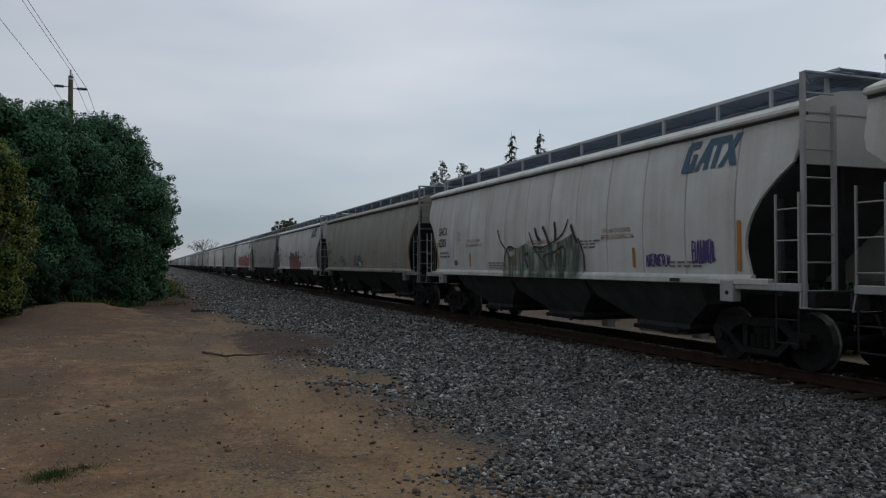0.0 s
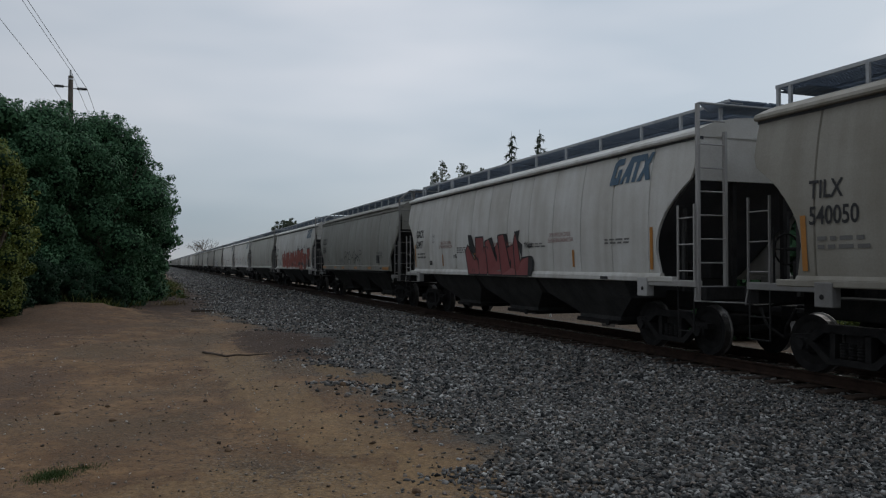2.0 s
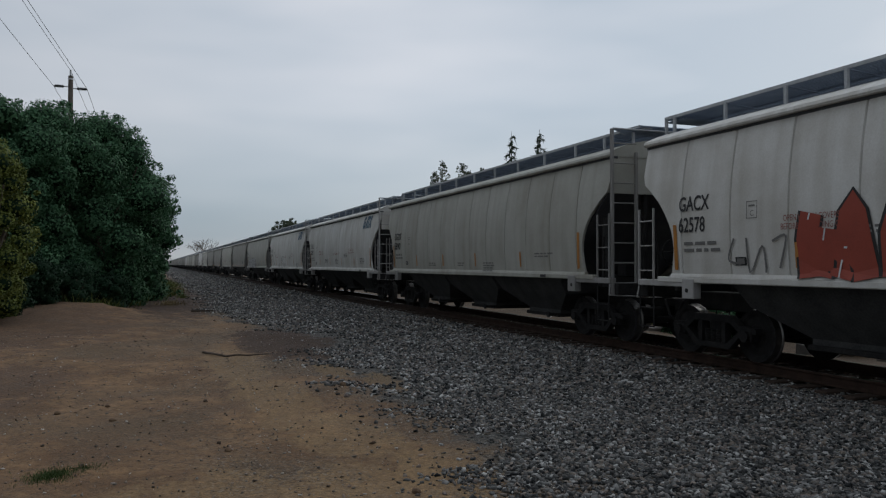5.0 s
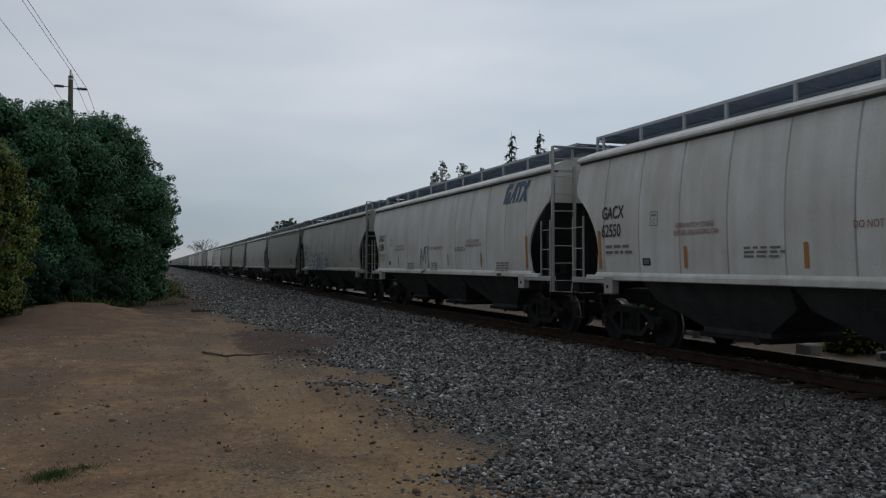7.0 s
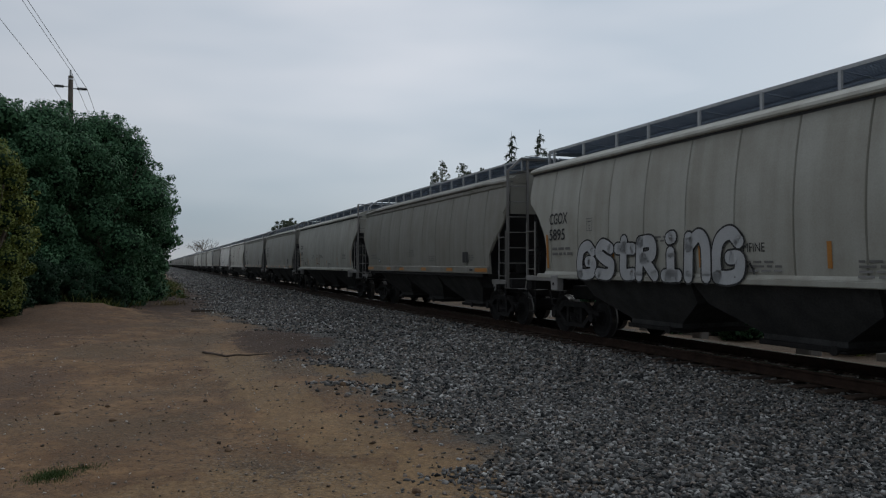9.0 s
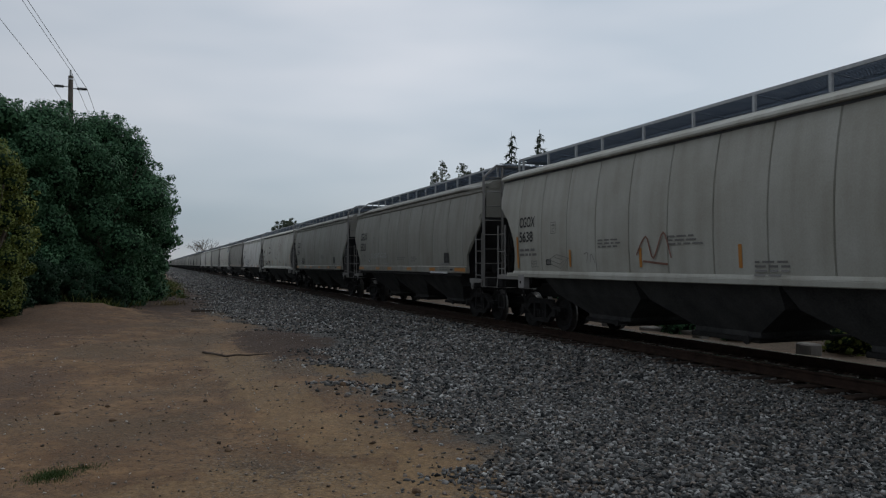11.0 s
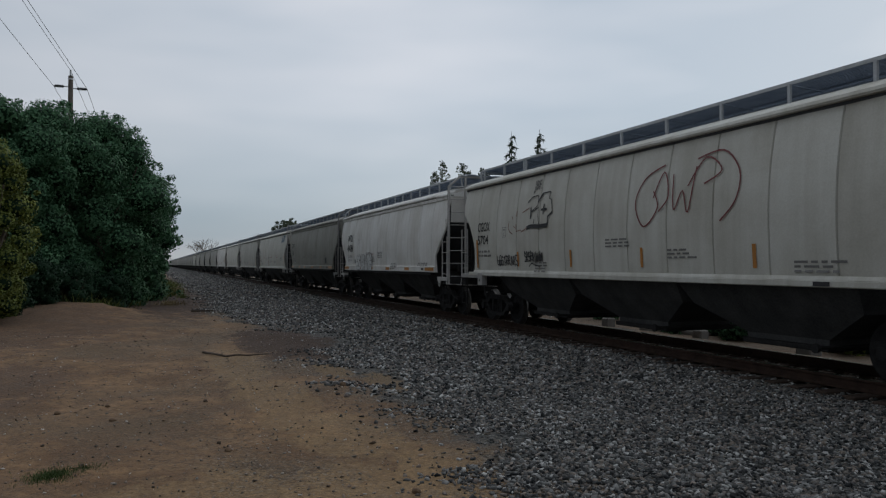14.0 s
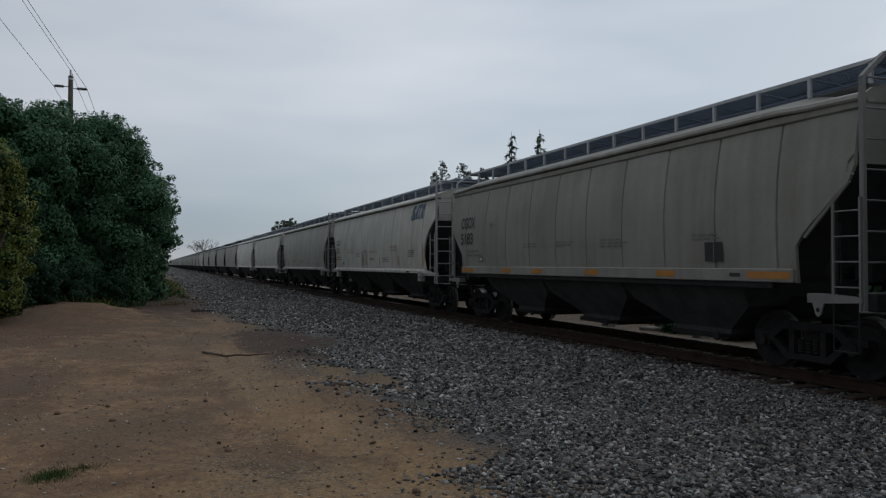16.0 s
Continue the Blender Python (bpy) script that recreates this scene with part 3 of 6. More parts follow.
def hopper(L, cut, kind, panels=13, simple=False):
    """A covered hopper car, front end at y = 0, rear at y = L. Painted parts take the object's colour."""
    car = new("hopper_car")
    zs = [SILL + (EAVE - SILL) * i / 14 for i in range(15)]
    w = L / panels
    if not simple:
        for k in range(panels):
            bm = bmesh.new()
            cols = []
            for u in (0.0, 0.016, 0.06, 0.5, 0.94, 0.984, 1.0):
                y = (k + u) * w
                dent = 0.045 if u in (0.0, 1.0) else 0.0
                bulge = 0.012 if u == 0.5 else 0.0
                cols.append([bm.verts.new((-side(z) + dent - bulge, min(max(y, cut(z)), L - cut(z)), z)) for z in zs])
            for a, b in zip(cols, cols[1:]):
                for i in range(len(zs) - 1):
                    bm.faces.new((a[i], a[i + 1], b[i + 1], b[i]))
            bmesh.ops.dissolve_degenerate(bm, dist=0.0005, edges=bm.edges)
            part("side_panel", bm, PAINT, car, smooth=False)
    bm = bmesh.new()
    for s in ((-1, 1) if simple else (1,)):
        cols = [[bm.verts.new((s * (side(z) - 0.002), min(max(L * u, cut(z)), L - cut(z)), z)) for z in zs] for u in [0, 0.04, 0.08, 0.5, 0.92, 0.96, 1.0]]
        for a, b in zip(cols, cols[1:]):
            for i in range(len(zs) - 1):
                bm.faces.new((a[i], b[i], b[i + 1], a[i + 1]))
    part("side_wall", bm, PAINT, car)
    # roof with rounded eaves
    bm = bmesh.new()
    half = [(1.42, EAVE + 0.03), (1.50, EAVE + 0.035), (1.515, EAVE + 0.07), (1.49, EAVE + 0.125), (1.40, EAVE + 0.17), (1.20, EAVE + 0.255), (0.95, EAVE + 0.335), (0.62, EAVE + 0.40), (0.30, EAVE + 0.43)]
    ring = half + [(-a, b) for a, b in half[::-1]]
    drop = 0.16 if kind == "slant" else 0.0
    rows = []
    for y, d in ((0.0, drop), (0.9, drop * 0.75), (1.5, 0.0), (L - 1.5, 0.0), (L - 0.9, drop * 0.75), (L, drop)):
        rows.append([bm.verts.new((a, y, b - (d if b > EAVE + 0.2 else d * 0.3))) for a, b in ring])
    for a, b in zip(rows, rows[1:]):
        for i in range(len(ring) - 1):
            bm.faces.new((a[i], a[i + 1], b[i + 1], b[i]))
    bm.faces.new(rows[0])
    bm.faces.new(rows[-1][::-1])
    bmesh.ops.recalc_face_normals(bm, faces=bm.faces)
    part("roof", bm, TRIM, car, "weathered rounded roof with a rolled eave")
    # dark strip added under the eave in place of the shadow gap
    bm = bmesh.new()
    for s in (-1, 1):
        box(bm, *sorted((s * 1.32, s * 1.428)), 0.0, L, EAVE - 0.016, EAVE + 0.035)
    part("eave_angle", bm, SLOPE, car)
    if kind == "slant":
        for s in (-1, 1):
            bm = bmesh.new()
            bevelled(bm, *sorted((s * 1.36, s * 1.475)), 0.0, L, EAVE - 0.115, EAVE + 0.010, 0.02)
            part("eave_moulding", bm, TRIM, car)
    # side sills
    for s in (-1, 1):
        bm = bmesh.new()
        if kind == "slant":
            bevelled(bm, *sorted((s * 1.50, s * 1.635)), 1.06, L - 1.06, SILL, SILL + 0.215, 0.015)
            part("side_sill", bm, TRIM, car, "deep plate sill along the car's foot")
            bm = bmesh.new()
            bevelled(bm, *sorted((s * 1.42, s * 1.60)), 1.5, L - 1.5, SILL - 0.10, SILL - 0.004, 0.01)
            part("sill_angle", bm, BLACK, car)
            continue
        bevelled(bm, *sorted((s * 1.47, s * 1.615)), 0.55, L - 0.55, SILL - 0.055, SILL + 0.05, 0.015)
        prism(bm, [(s * 1.50, SILL + 0.05), (s * 1.61, SILL + 0.05), (s * 1.575, SILL + 0.11), (s * 1.50, SILL + 0.11)], "y", cut(SILL), L - cut(SILL))
        part("side_sill", bm, TRIM, car)
    # ends: upper bulkhead, slope sheet, posts
    for e in (0, 1):
        Y = (lambda d: d) if e == 0 else (lambda d: L - d)
        bm = bmesh.new()
        za = 3.22 if kind == "round" else 3.1
        prism(bm, [(-1.40, za), (1.40, za), (1.40, EAVE + 0.06), (1.2, EAVE + 0.2), (0.6, EAVE + 0.34), (-0.6, EAVE + 0.34), (-1.2, EAVE + 0.2), (-1.40, EAVE + 0.06)], "y", *sorted((Y(0.02), Y(0.07))))
        part("end_sheet", bm, PAINT, car)
        bm = bmesh.new()
        v = [bm.verts.new(p) for p in ((-1.5, Y(0.10), za), (1.5, Y(0.10), za), (1.5, Y(2.35), 1.40), (-1.5, Y(2.35), 1.40))]
        bm.faces.new(v)
        u = [bm.verts.new(p) for p in ((-1.5, Y(0.16), za), (1.5, Y(0.16), za), (1.5, Y(2.41), 1.40), (-1.5, Y(2.41), 1.40))]
        bm.faces.new(u[::-1])
        for i in range(4):
            bm.faces.new((v[i], v[(i + 1) % 4], u[(i + 1) % 4], u[i]))
        bmesh.ops.recalc_face_normals(bm, faces=bm.faces)
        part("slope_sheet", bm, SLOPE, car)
        bm = bmesh.new()
        bevelled(bm, -1.50, 1.50, *sorted((Y(-0.26), Y(0.06))), 1.06, 1.30, 0.015)
        part("end_beam", bm, BLACK, car)
        if simple:
            continue
        for s in (-1, 1):
            bm = bmesh.new()
            box(bm, *sorted((s * 0.55, s * 0.63)), *sorted((Y(0.05), Y(0.14))), 1.15, za)
            part("end_post", bm, BLACK, car)
            bm = bmesh.new()
            box(bm, *sorted((s * 1.20, s * 1.27)), *sorted((Y(0.62), Y(0.70))), 1.2, 2.75)
            part("end_post", bm, BAY, car)
            x = s * 1.585
            if kind == "slant":
                # short bracket with an eye, slim ladder and stirrup below it
                bm = bmesh.new()
                prism(bm, [(Y(-0.12), 1.17), (Y(-0.12), 1.235), (Y(0.62), 1.275), (Y(0.82), 1.275), (Y(0.82), 1.14), (Y(0.5), 1.14)], "x", *sorted((s * 1.40, s * 1.60)))
                part("end_sill", bm, TRIM, car, "pale steel corner bracket")
                bm = bmesh.new()
                prism(bm, [(Y(0.52), 1.145), (Y(0.57), 0.98), (Y(0.62), 0.94), (Y(0.67), 0.98), (Y(0.72), 1.145)], "x", *sorted((s * 1.575, s * 1.605)))
                part("lifting_eye", bm, TRIM, car)
                bm = bmesh.new()
                tube(bm, (s * 1.600, Y(0.62), 1.04), (s * 1.610, Y(0.62), 1.04), 0.035, 8)
                part("eye_hole", bm, BLACK, car)
                bm = bmesh.new()
                ladder(bm, x, Y(-0.09), x, Y(0.36), 1.20, 2.62, 4, 0.016)
                part("side_ladder", bm, TRIM, car, "pale steel ladder on the car's corner")
                bm = bmesh.new()
                for yy in (0.36, -0.06):
                    tube(bm, (x, Y(yy), 1.20), (x, Y(yy), 0.48), 0.014)
                for zz in (0.48, 0.84):
                    tube(bm, (x, Y(0.36), zz), (x, Y(-0.06), zz), 0.014)
                part("step_stirrup", bm, BLACK, car)
                # stiffener along the cut, with a bent tab at its head
                bm = bmesh.new()
                tube(bm, (s * 1.56, Y(0.10), 2.86), (s * 1.575, Y(0.88), 2.10), 0.030, 6)
                tube(bm, (s * 1.575, Y(1.16), 2.36), (s * 1.575, Y(1.12), 1.66), 0.028, 6)
                part("edge_stiffener", bm, TRIM, car)
                bm = bmesh.new()
                for p, q in (((0.03, 3.22), (0.12, 3.12)), ((0.12, 3.12), (0.14, 2.99)), ((0.14, 2.99), (0.02, 2.94))):
                    tube(bm, (s * 1.56, Y(p[0]), p[1]), (s * 1.57, Y(q[0]), q[1]), 0.014, 5)
                part("corner_tab", bm, TRIM, car)
                # bent strut that carries the walkway's corner
                if (s < 0) == (e == 1):
                    bm = bmesh.new()
                    for p, q in (((1.40, 0.03, 4.02), (1.36, 0.03, 4.34)), ((1.36, 0.03, 4.34), (0.90, 0.03, 4.66)), ((0.90, 0.03, 4.66), (0.86, 0.30, 4.66))):
                        tube(bm, (s * p[0], Y(p[1]), p[2]), (s * q[0], Y(q[1]), q[2]), 0.03, 6)
                    part("walkway_strut", bm, GALV, car)
            else:
                bm = bmesh.new()
                bevelled(bm, *sorted((s * 1.44, s * 1.60)), *sorted((Y(-0.10), Y(1.30))), 1.29, 1.41, 0.012)
                part("end_sill", bm, TRIM, car, "pale steel corner platform")
                bm = bmesh.new()
                ladder(bm, x, Y(-0.06), x, Y(0.40), 1.34, 2.78, 3, 0.016)
                part("side_ladder", bm, TRIM, car, "pale steel ladder on the car's corner")
                bm = bmesh.new()
                for yy in (0.40, -0.04):
                    tube(bm, (x, Y(yy), 1.36), (x, Y(yy), 0.50), 0.016)
                for zz in (0.50, 0.86):
                    tube(bm, (x, Y(0.40), zz), (x, Y(-0.04), zz), 0.014)
                part("step_stirrup", bm, BLACK, car)
                bm = bmesh.new()
                bevelled(bm, *sorted((s * 1.46, s * 1.635)), *sorted((Y(1.30), Y(1.62))), 1.08, SILL + 0.02, 0.012)
                part("jacking_pad", bm, TRIM, car, "pale jacking pad bracket")
                bm = bmesh.new()
                tube(bm, (s * 1.63, Y(1.44), 1.23), (s * 1.642, Y(1.44), 1.23), 0.04, 8)
                part("pad_hole", bm, BLACK, car)
            # grab iron and uncoupling lever
            bm = bmesh.new()
            g = [(x, Y(-0.08), 1.28), (x + s * 0.03, Y(-0.10), 1.05), (x - s * 0.4, Y(-0.32), 1.03), (0.2 * s, Y(-0.45), 0.98)]
            for a, b in zip(g, g[1:]):
                tube(bm, a, b, 0.014)
            part("uncoupling_lever", bm, TRIM, car)
        # ladder on the end's corner, up to the roof walkway
        for s in ((-1,) if e == 0 else (1,)):
            bm = bmesh.new()
            x0, x1 = s * 1.53, s * 0.93
            ys = sorted((Y(-0.06), Y(-0.13)))
            if kind == "round":
                box(bm, *sorted((x0 - 0.028, x0 + 0.028)), *ys, 1.05, EAVE + 0.60)
                box(bm, x1 - 0.028, x1 + 0.028, *ys, 1.2, EAVE + 0.12)
            else:
                box(bm, x0 - 0.03, x0 + 0.03, *ys, 1.05, EAVE + 0.30)
                prism(bm, [(x0 - 0.04, EAVE + 0.29), (x0 + 0.04, EAVE + 0.29), (s * 1.10 + 0.05, EAVE + 0.66), (s * 1.10 - 0.05, EAVE + 0.66)], "y", *ys)
                box(bm, x1 - 0.025, x1 + 0.025, *ys, 1.2, EAVE + 0.62)
                box(bm, *sorted((s * 1.12, s * 0.4)), *ys, EAVE + 0.60, EAVE + 0.68)
            for k in range(8):
                z = 1.30 + 0.425 * k
                tube(bm, (x0, Y(-0.10), z), (x1, Y(-0.10), z), 0.014)
            part("end_ladder", bm, TRIM, car, "pale steel ladder on the car end")
        bm = bmesh.new()
        tube(bm, (0, Y(-0.28), 0.85), (0, Y(-0.62), 0.85), 0.09, 8)
        bevelled(bm, -0.16, 0.16, *sorted((Y(-0.58), Y(-0.86))), 0.70, 1.0, 0.03)
        part("coupler", bm, TRUCK, car)
        bm = bmesh.new()
        pts = [Vector((-0.35, Y(-0.3), 0.95)), Vector((-0.38, Y(-0.5), 0.62)), Vector((-0.2, Y(-0.7), 0.42)), Vector((-0.05, Y(-0.85), 0.5))]
        for a, b in zip(pts, pts[1:]):
            tube(bm, a, b, 0.03)
        tube(bm, (-1.3, Y(-0.25), 1.0), (-0.2, Y(-0.25), 1.05), 0.018)
        part("brake_hose", bm, BLACK, car)
        if e == 1 or kind == "slant":
            bm = bmesh.new()
            tube(bm, (-0.75, Y(0.15), 1.95), (-0.75, Y(-0.10), 1.95), 0.03)
            n = 14
            for k in range(n):
                a, b = k * math.tau / n, (k + 1) * math.tau / n
                tube(bm, (-0.75 + 0.26 * math.cos(a), Y(-0.1), 1.95 + 0.26 * math.sin(a)), (-0.75 + 0.26 * math.cos(b), Y(-0.1), 1.95 + 0.26 * math.sin(b)), 0.016, 5)
            for k in range(4):
                a = k * math.tau / 4
                tube(bm, (-0.75, Y(-0.1), 1.95), (-0.75 + 0.26 * math.cos(a), Y(-0.1), 1.95 + 0.26 * math.sin(a)), 0.012, 5)
            part("brake_wheel", bm, TRUCK, car)
        bm = bmesh.new()
        tube(bm, (-1.15, Y(0.75), 1.62), (-0.35, Y(0.75), 1.62), 0.15, 12)
        bevelled(bm, -1.0, -0.7, *sorted((Y(0.25), Y(0.55))), 1.42, 1.75, 0.03)
        tube(bm, (-1.45, Y(0.35), 1.36), (-1.45, Y(0.35), 2.3), 0.018)
        part("brake_gear", bm, TRUCK, car)
    # running boards along the roof
    for s in (-1, 1):
        bm = bmesh.new()
        top = EAVE + 0.70
        x0, x1 = sorted((s * 0.05, s * 0.86))
        y0, y1 = -0.18, L + 0.18
        for xx in (x0, x1):
            box(bm, xx - 0.012, xx + 0.012, y0, y1, top - 0.055, top)
        if simple:
            box(bm, x0, x1, y0, y1, top - 0.03, top - 0.02)
        else:
            n = int((y1 - y0) / 0.058)
            for k in range(n + 1):
                yy = y0 + (y1 - y0) * k / n
                box(bm, x0, x1, yy - 0.014, yy + 0.014, top - 0.03, top - 0.008)
            for k in range(1, 10):
                xm = x0 + (x1 - x0) * k / 10
                box(bm, xm - 0.008, xm + 0.008, y0, y1, top - 0.034, top - 0.03)
        rb = part("running_board", bm, GRATE, car, "grey galvanised grating walkway on the roof")
        if simple:
            continue
        bm = bmesh.new()
        box(bm, *sorted((s * 0.872, s * 0.882)), y0, y1, top - 0.052, top + 0.006)
        part("edge_strip", bm, GALV, rb)
        bm = bmesh.new()
        box(bm, -0.024, 0.024, -0.028, 0.028, 0.0, 0.32)
        post = part("stanchion", bm, GALV, rb)
        bm = bmesh.new()
        tube(bm, (0, 0, 0.31), (-s * 0.72, 0, 0.25), 0.016, 5)
        arm = part("bracket", bm, GRATE, rb)
        if kind == "slant":
            spots = [0.30 + 1.11 * k for k in range(14)]
        else:
            spots = [0.05, 1.19] + [2.50 + 1.61 * k for k in range(int((L - 3.6) / 1.61))] + [L - 3.05, L - 1.62, L - 0.16, L + 0.1]
        for k, y in enumerate(spots):
            m = pose(s * 0.895, y, EAVE + 0.335)
            if k == 0:
                post.matrix_basis = arm.matrix_basis = m
            else:
                again("stanchion", post, m, rb)
                again("bracket", arm, m, rb)
    bm = bmesh.new()
    bevelled(bm, -0.26, 0.26, 0.9, L - 0.9, EAVE + 0.42, EAVE + 0.54, 0.03)
    part("hatch_cover", bm, TRIM, car)
    # cross walkways at the ends, widening from the running board to the ladder's corner
    for e in (0, 1):
        Y = (lambda d: d) if e == 0 else (lambda d: L - d)
        f = 1 if e == 0 else -1
        bm = bmesh.new()
        wide = 0.66 if kind == "round" else 0.24
        rise = EAVE + (0.60 if kind == "round" else 0.66)
        tube(bm, (-f * (0.86 + wide), Y(-0.12), rise), (-f * 0.86, Y(0.43), rise), 0.018)
        tube(bm, (-f * (0.86 + wide), Y(-0.15), rise), (f * 0.84, Y(-0.15), rise), 0.018)
        deck = part("end_walkway", bm, GRATE if simple else GALV, car)
        for k in range(8):
            bm = bmesh.new()
            y = -0.14 + 0.075 * k
            box(bm, *sorted((-f * (0.86 + wide * (1 - k / 7)), f * 0.84)), *sorted((Y(y), Y(y + 0.04))), rise - 0.020, rise)
            part("walkway_bar", bm, GRATE, deck)
            if simple:
                break
        if not simple:
            bm = bmesh.new()
            for p, q in (((1.02, 0.0), (1.02, 0.05)), ((1.02, 0.05), (0.55, 0.05)), ((0.55, 0.05), (0.55, 0.0))):
                tube(bm, (-f * p[0], Y(-0.13), rise + p[1]), (-f * q[0], Y(-0.13), rise + q[1]), 0.012, 5)
            part("handhold", bm, GALV, deck)
    # bottom: centre sill and three hopper bays with gates
    bm = bmesh.new()
    bevelled(bm, -0.3, 0.3, -0.2, L + 0.2, 0.80, 1.15, 0.02)
    part("centre_sill", bm, BLACK, car)
    bays = 3
    span = (L - 4.7) / bays
    for k in range(bays):
        yc = 2.35 + span * (k + 0.5)
        bm = bmesh.new()
        rings = []
        for z, hx, hy in ((SILL + 0.02, 1.48, span * 0.5), (0.98, 1.16, span * 0.46), (0.52, 0.78, span * 0.22), (0.42, 0.78, span * 0.22)):
            rings.append([bm.verts.new((a * hx, yc + b * hy, z)) for a, b in ((-1, -1), (1, -1), (1, 1), (-1, 1))])
        for a, b in zip(rings, rings[1:]):
            for i in range(4):
                bm.faces.new((a[i], b[i], b[(i + 1) % 4], a[(i + 1) % 4]))
        bm.faces.new(rings[-1])
        bmesh.ops.recalc_face_normals(bm, faces=bm.faces)
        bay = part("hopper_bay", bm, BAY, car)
        bm = bmesh.new()
        bevelled(bm, -0.86, 0.86, yc - span * 0.23, yc + span * 0.23, 0.34, 0.43, 0.015)
        part("outlet_gate", bm, BLACK, bay)
        bm = bmesh.new()
        tube(bm, (-1.25, yc - span * 0.26, 0.43), (1.25, yc - span * 0.26, 0.43), 0.028)
        for xx in (-1.25, 1.25):
            tube(bm, (xx, yc - span * 0.26, 0.43), (xx + 0.05, yc - span * 0.26, 0.43), 0.075, 8)
        part("gate_shaft", bm, BLACK, bay)
    for y in (1.38, L - 1.38):
        make_truck(car, y, 8 if simple else 22)
    return car


def mesh_from_text(words, size, swell=0.0):
    cu = bpy.data.curves.new("writing", "FONT")
    cu.body, cu.size, cu.offset, cu.resolution_u = words, size, swell, 4
    ob = bpy.data.objects.new("writing", cu)
    me = bpy.data.meshes.new_from_object(ob)
    bpy.data.objects.remove(ob)
    v = [tuple(p.co) for p in me.vertices]
    f = [tuple(p.vertices) for p in me.polygons]
    return v, f


DEEP = set()       # names of the cars with a deep sill


def decal(name, car, v, f, mat, off=0.016, label="", flat=False):
    """Paint on the near side sheet; v in (y, z) of the car."""
    me = bpy.data.meshes.new(name)
    low, brim = (1.637, SILL + 0.215) if car.name in DEEP else (1.612, SILL + 0.055)
    rows = []
    for y, z in v:
        ease = min(1.0, max(0.0, (z - brim) / 0.14))
        x = low - (low - 1.602) * (z - 1.36) / 1.04 if flat else max(side(z), low + (side(z) - low) * ease)
        rows.append((-x - off, y, z))
    me.from_pydata(rows, [], f)
    me.materials.append(mat)
    ob = new(name, me)
    ob.parent = car
    if label:
        tagged(ob, label)
    return ob


def lettering(car, words, y, z, size, mat, squeeze=1.0, name="lettering"):
    """Words whose left edge lies at y (they run towards the front end) and whose foot lies at z."""
    v, f = mesh_from_text(words, size, 0.016 * size if size > 0.3 else 0.0)
    decal(name, car, [(y - p[0] * squeeze, z + p[1]) for p in v], f, mat, 0.019)


def patch(car, name, y0, y1, z0, z1, mat, off=0.017, lean=0.0):
    v = [(y0, z0), (y1, z0), (y1 + lean, z1), (y0 + lean, z1)]
    decal(name, car, v, [(0, 1, 2, 3)], mat, off)


def ribbon(pts, w):
    """A brush stroke of an even width along (y, z) points, as vertices and quads."""
    v, f = [], []
    for i, p in enumerate(pts):
        a, b = pts[max(i - 1, 0)], pts[min(i + 1, len(pts) - 1)]
        dy, dz = b[0] - a[0], b[1] - a[1]
        n = math.hypot(dy, dz) or 1.0
        v += [(p[0] - dz / n * w, p[1] + dy / n * w), (p[0] + dz / n * w, p[1] - dy / n * w)]
        if i:
            k = 2 * i
            f.append((k - 2, k - 1, k + 1, k))
    return v, f


def smooth_path(ctrl, steps=5, closed=False):
    out, n = [], len(ctrl)
    for i in range(n if closed else n - 1):
        p0, p1, p2, p3 = (ctrl[(i + d) % n] if closed else ctrl[min(max(i + d, 0), n - 1)] for d in (-1, 0, 1, 2))
        for s in range(steps):
            t = s / steps
            out.append(tuple(0.5 * (2 * b + (c - a) * t + (2 * a - 5 * b + 4 * c - d) * t * t + (3 * b - a - 3 * c + d) * t ** 3) for a, b, c, d in zip(p0, p1, p2, p3)))
    out.append(ctrl[0] if closed else ctrl[-1])
    return out


SKELETONS = [
    [[(0.1, 0.0), (0.1, 0.95), (0.85, 0.1), (0.85, 1.0)]], [[(0.0, 1.0), (0.25, 0.05), (0.5, 0.75), (0.72, 0.05), (1.0, 1.0)]], [[(0.1, 0.0), (0.15, 1.0), (0.85, 0.85), (0.8, 0.55), (0.2, 0.5), (0.9, 0.0)]],
    [[(0.9, 0.95), (0.15, 0.9), (0.1, 0.1), (0.9, 0.05)], [(0.15, 0.5), (0.75, 0.55)]], [[(0.1, 1.0), (0.1, 0.15), (0.85, 0.1), (0.9, 1.0)]], [[(0.1, 0.0), (0.5, 1.0), (0.9, 0.0)], [(0.3, 0.4), (0.75, 0.4)]],
    [[(0.85, 0.9), (0.2, 0.95), (0.15, 0.55), (0.85, 0.45), (0.8, 0.05), (0.1, 0.1)]],
    [[(0.15, 1.0), (0.3, 0.1), (1.0, 0.12)]], [[(0.5, 1.0), (0.35, 0.6), (0.4, 0.0)], [(0.9, 0.75), (0.75, 0.0)]], [[(0.0, 0.9), (1.0, 0.98)], [(0.45, 0.9), (0.4, 0.05)], [(0.4, 0.35), (0.95, 0.3)]],
]


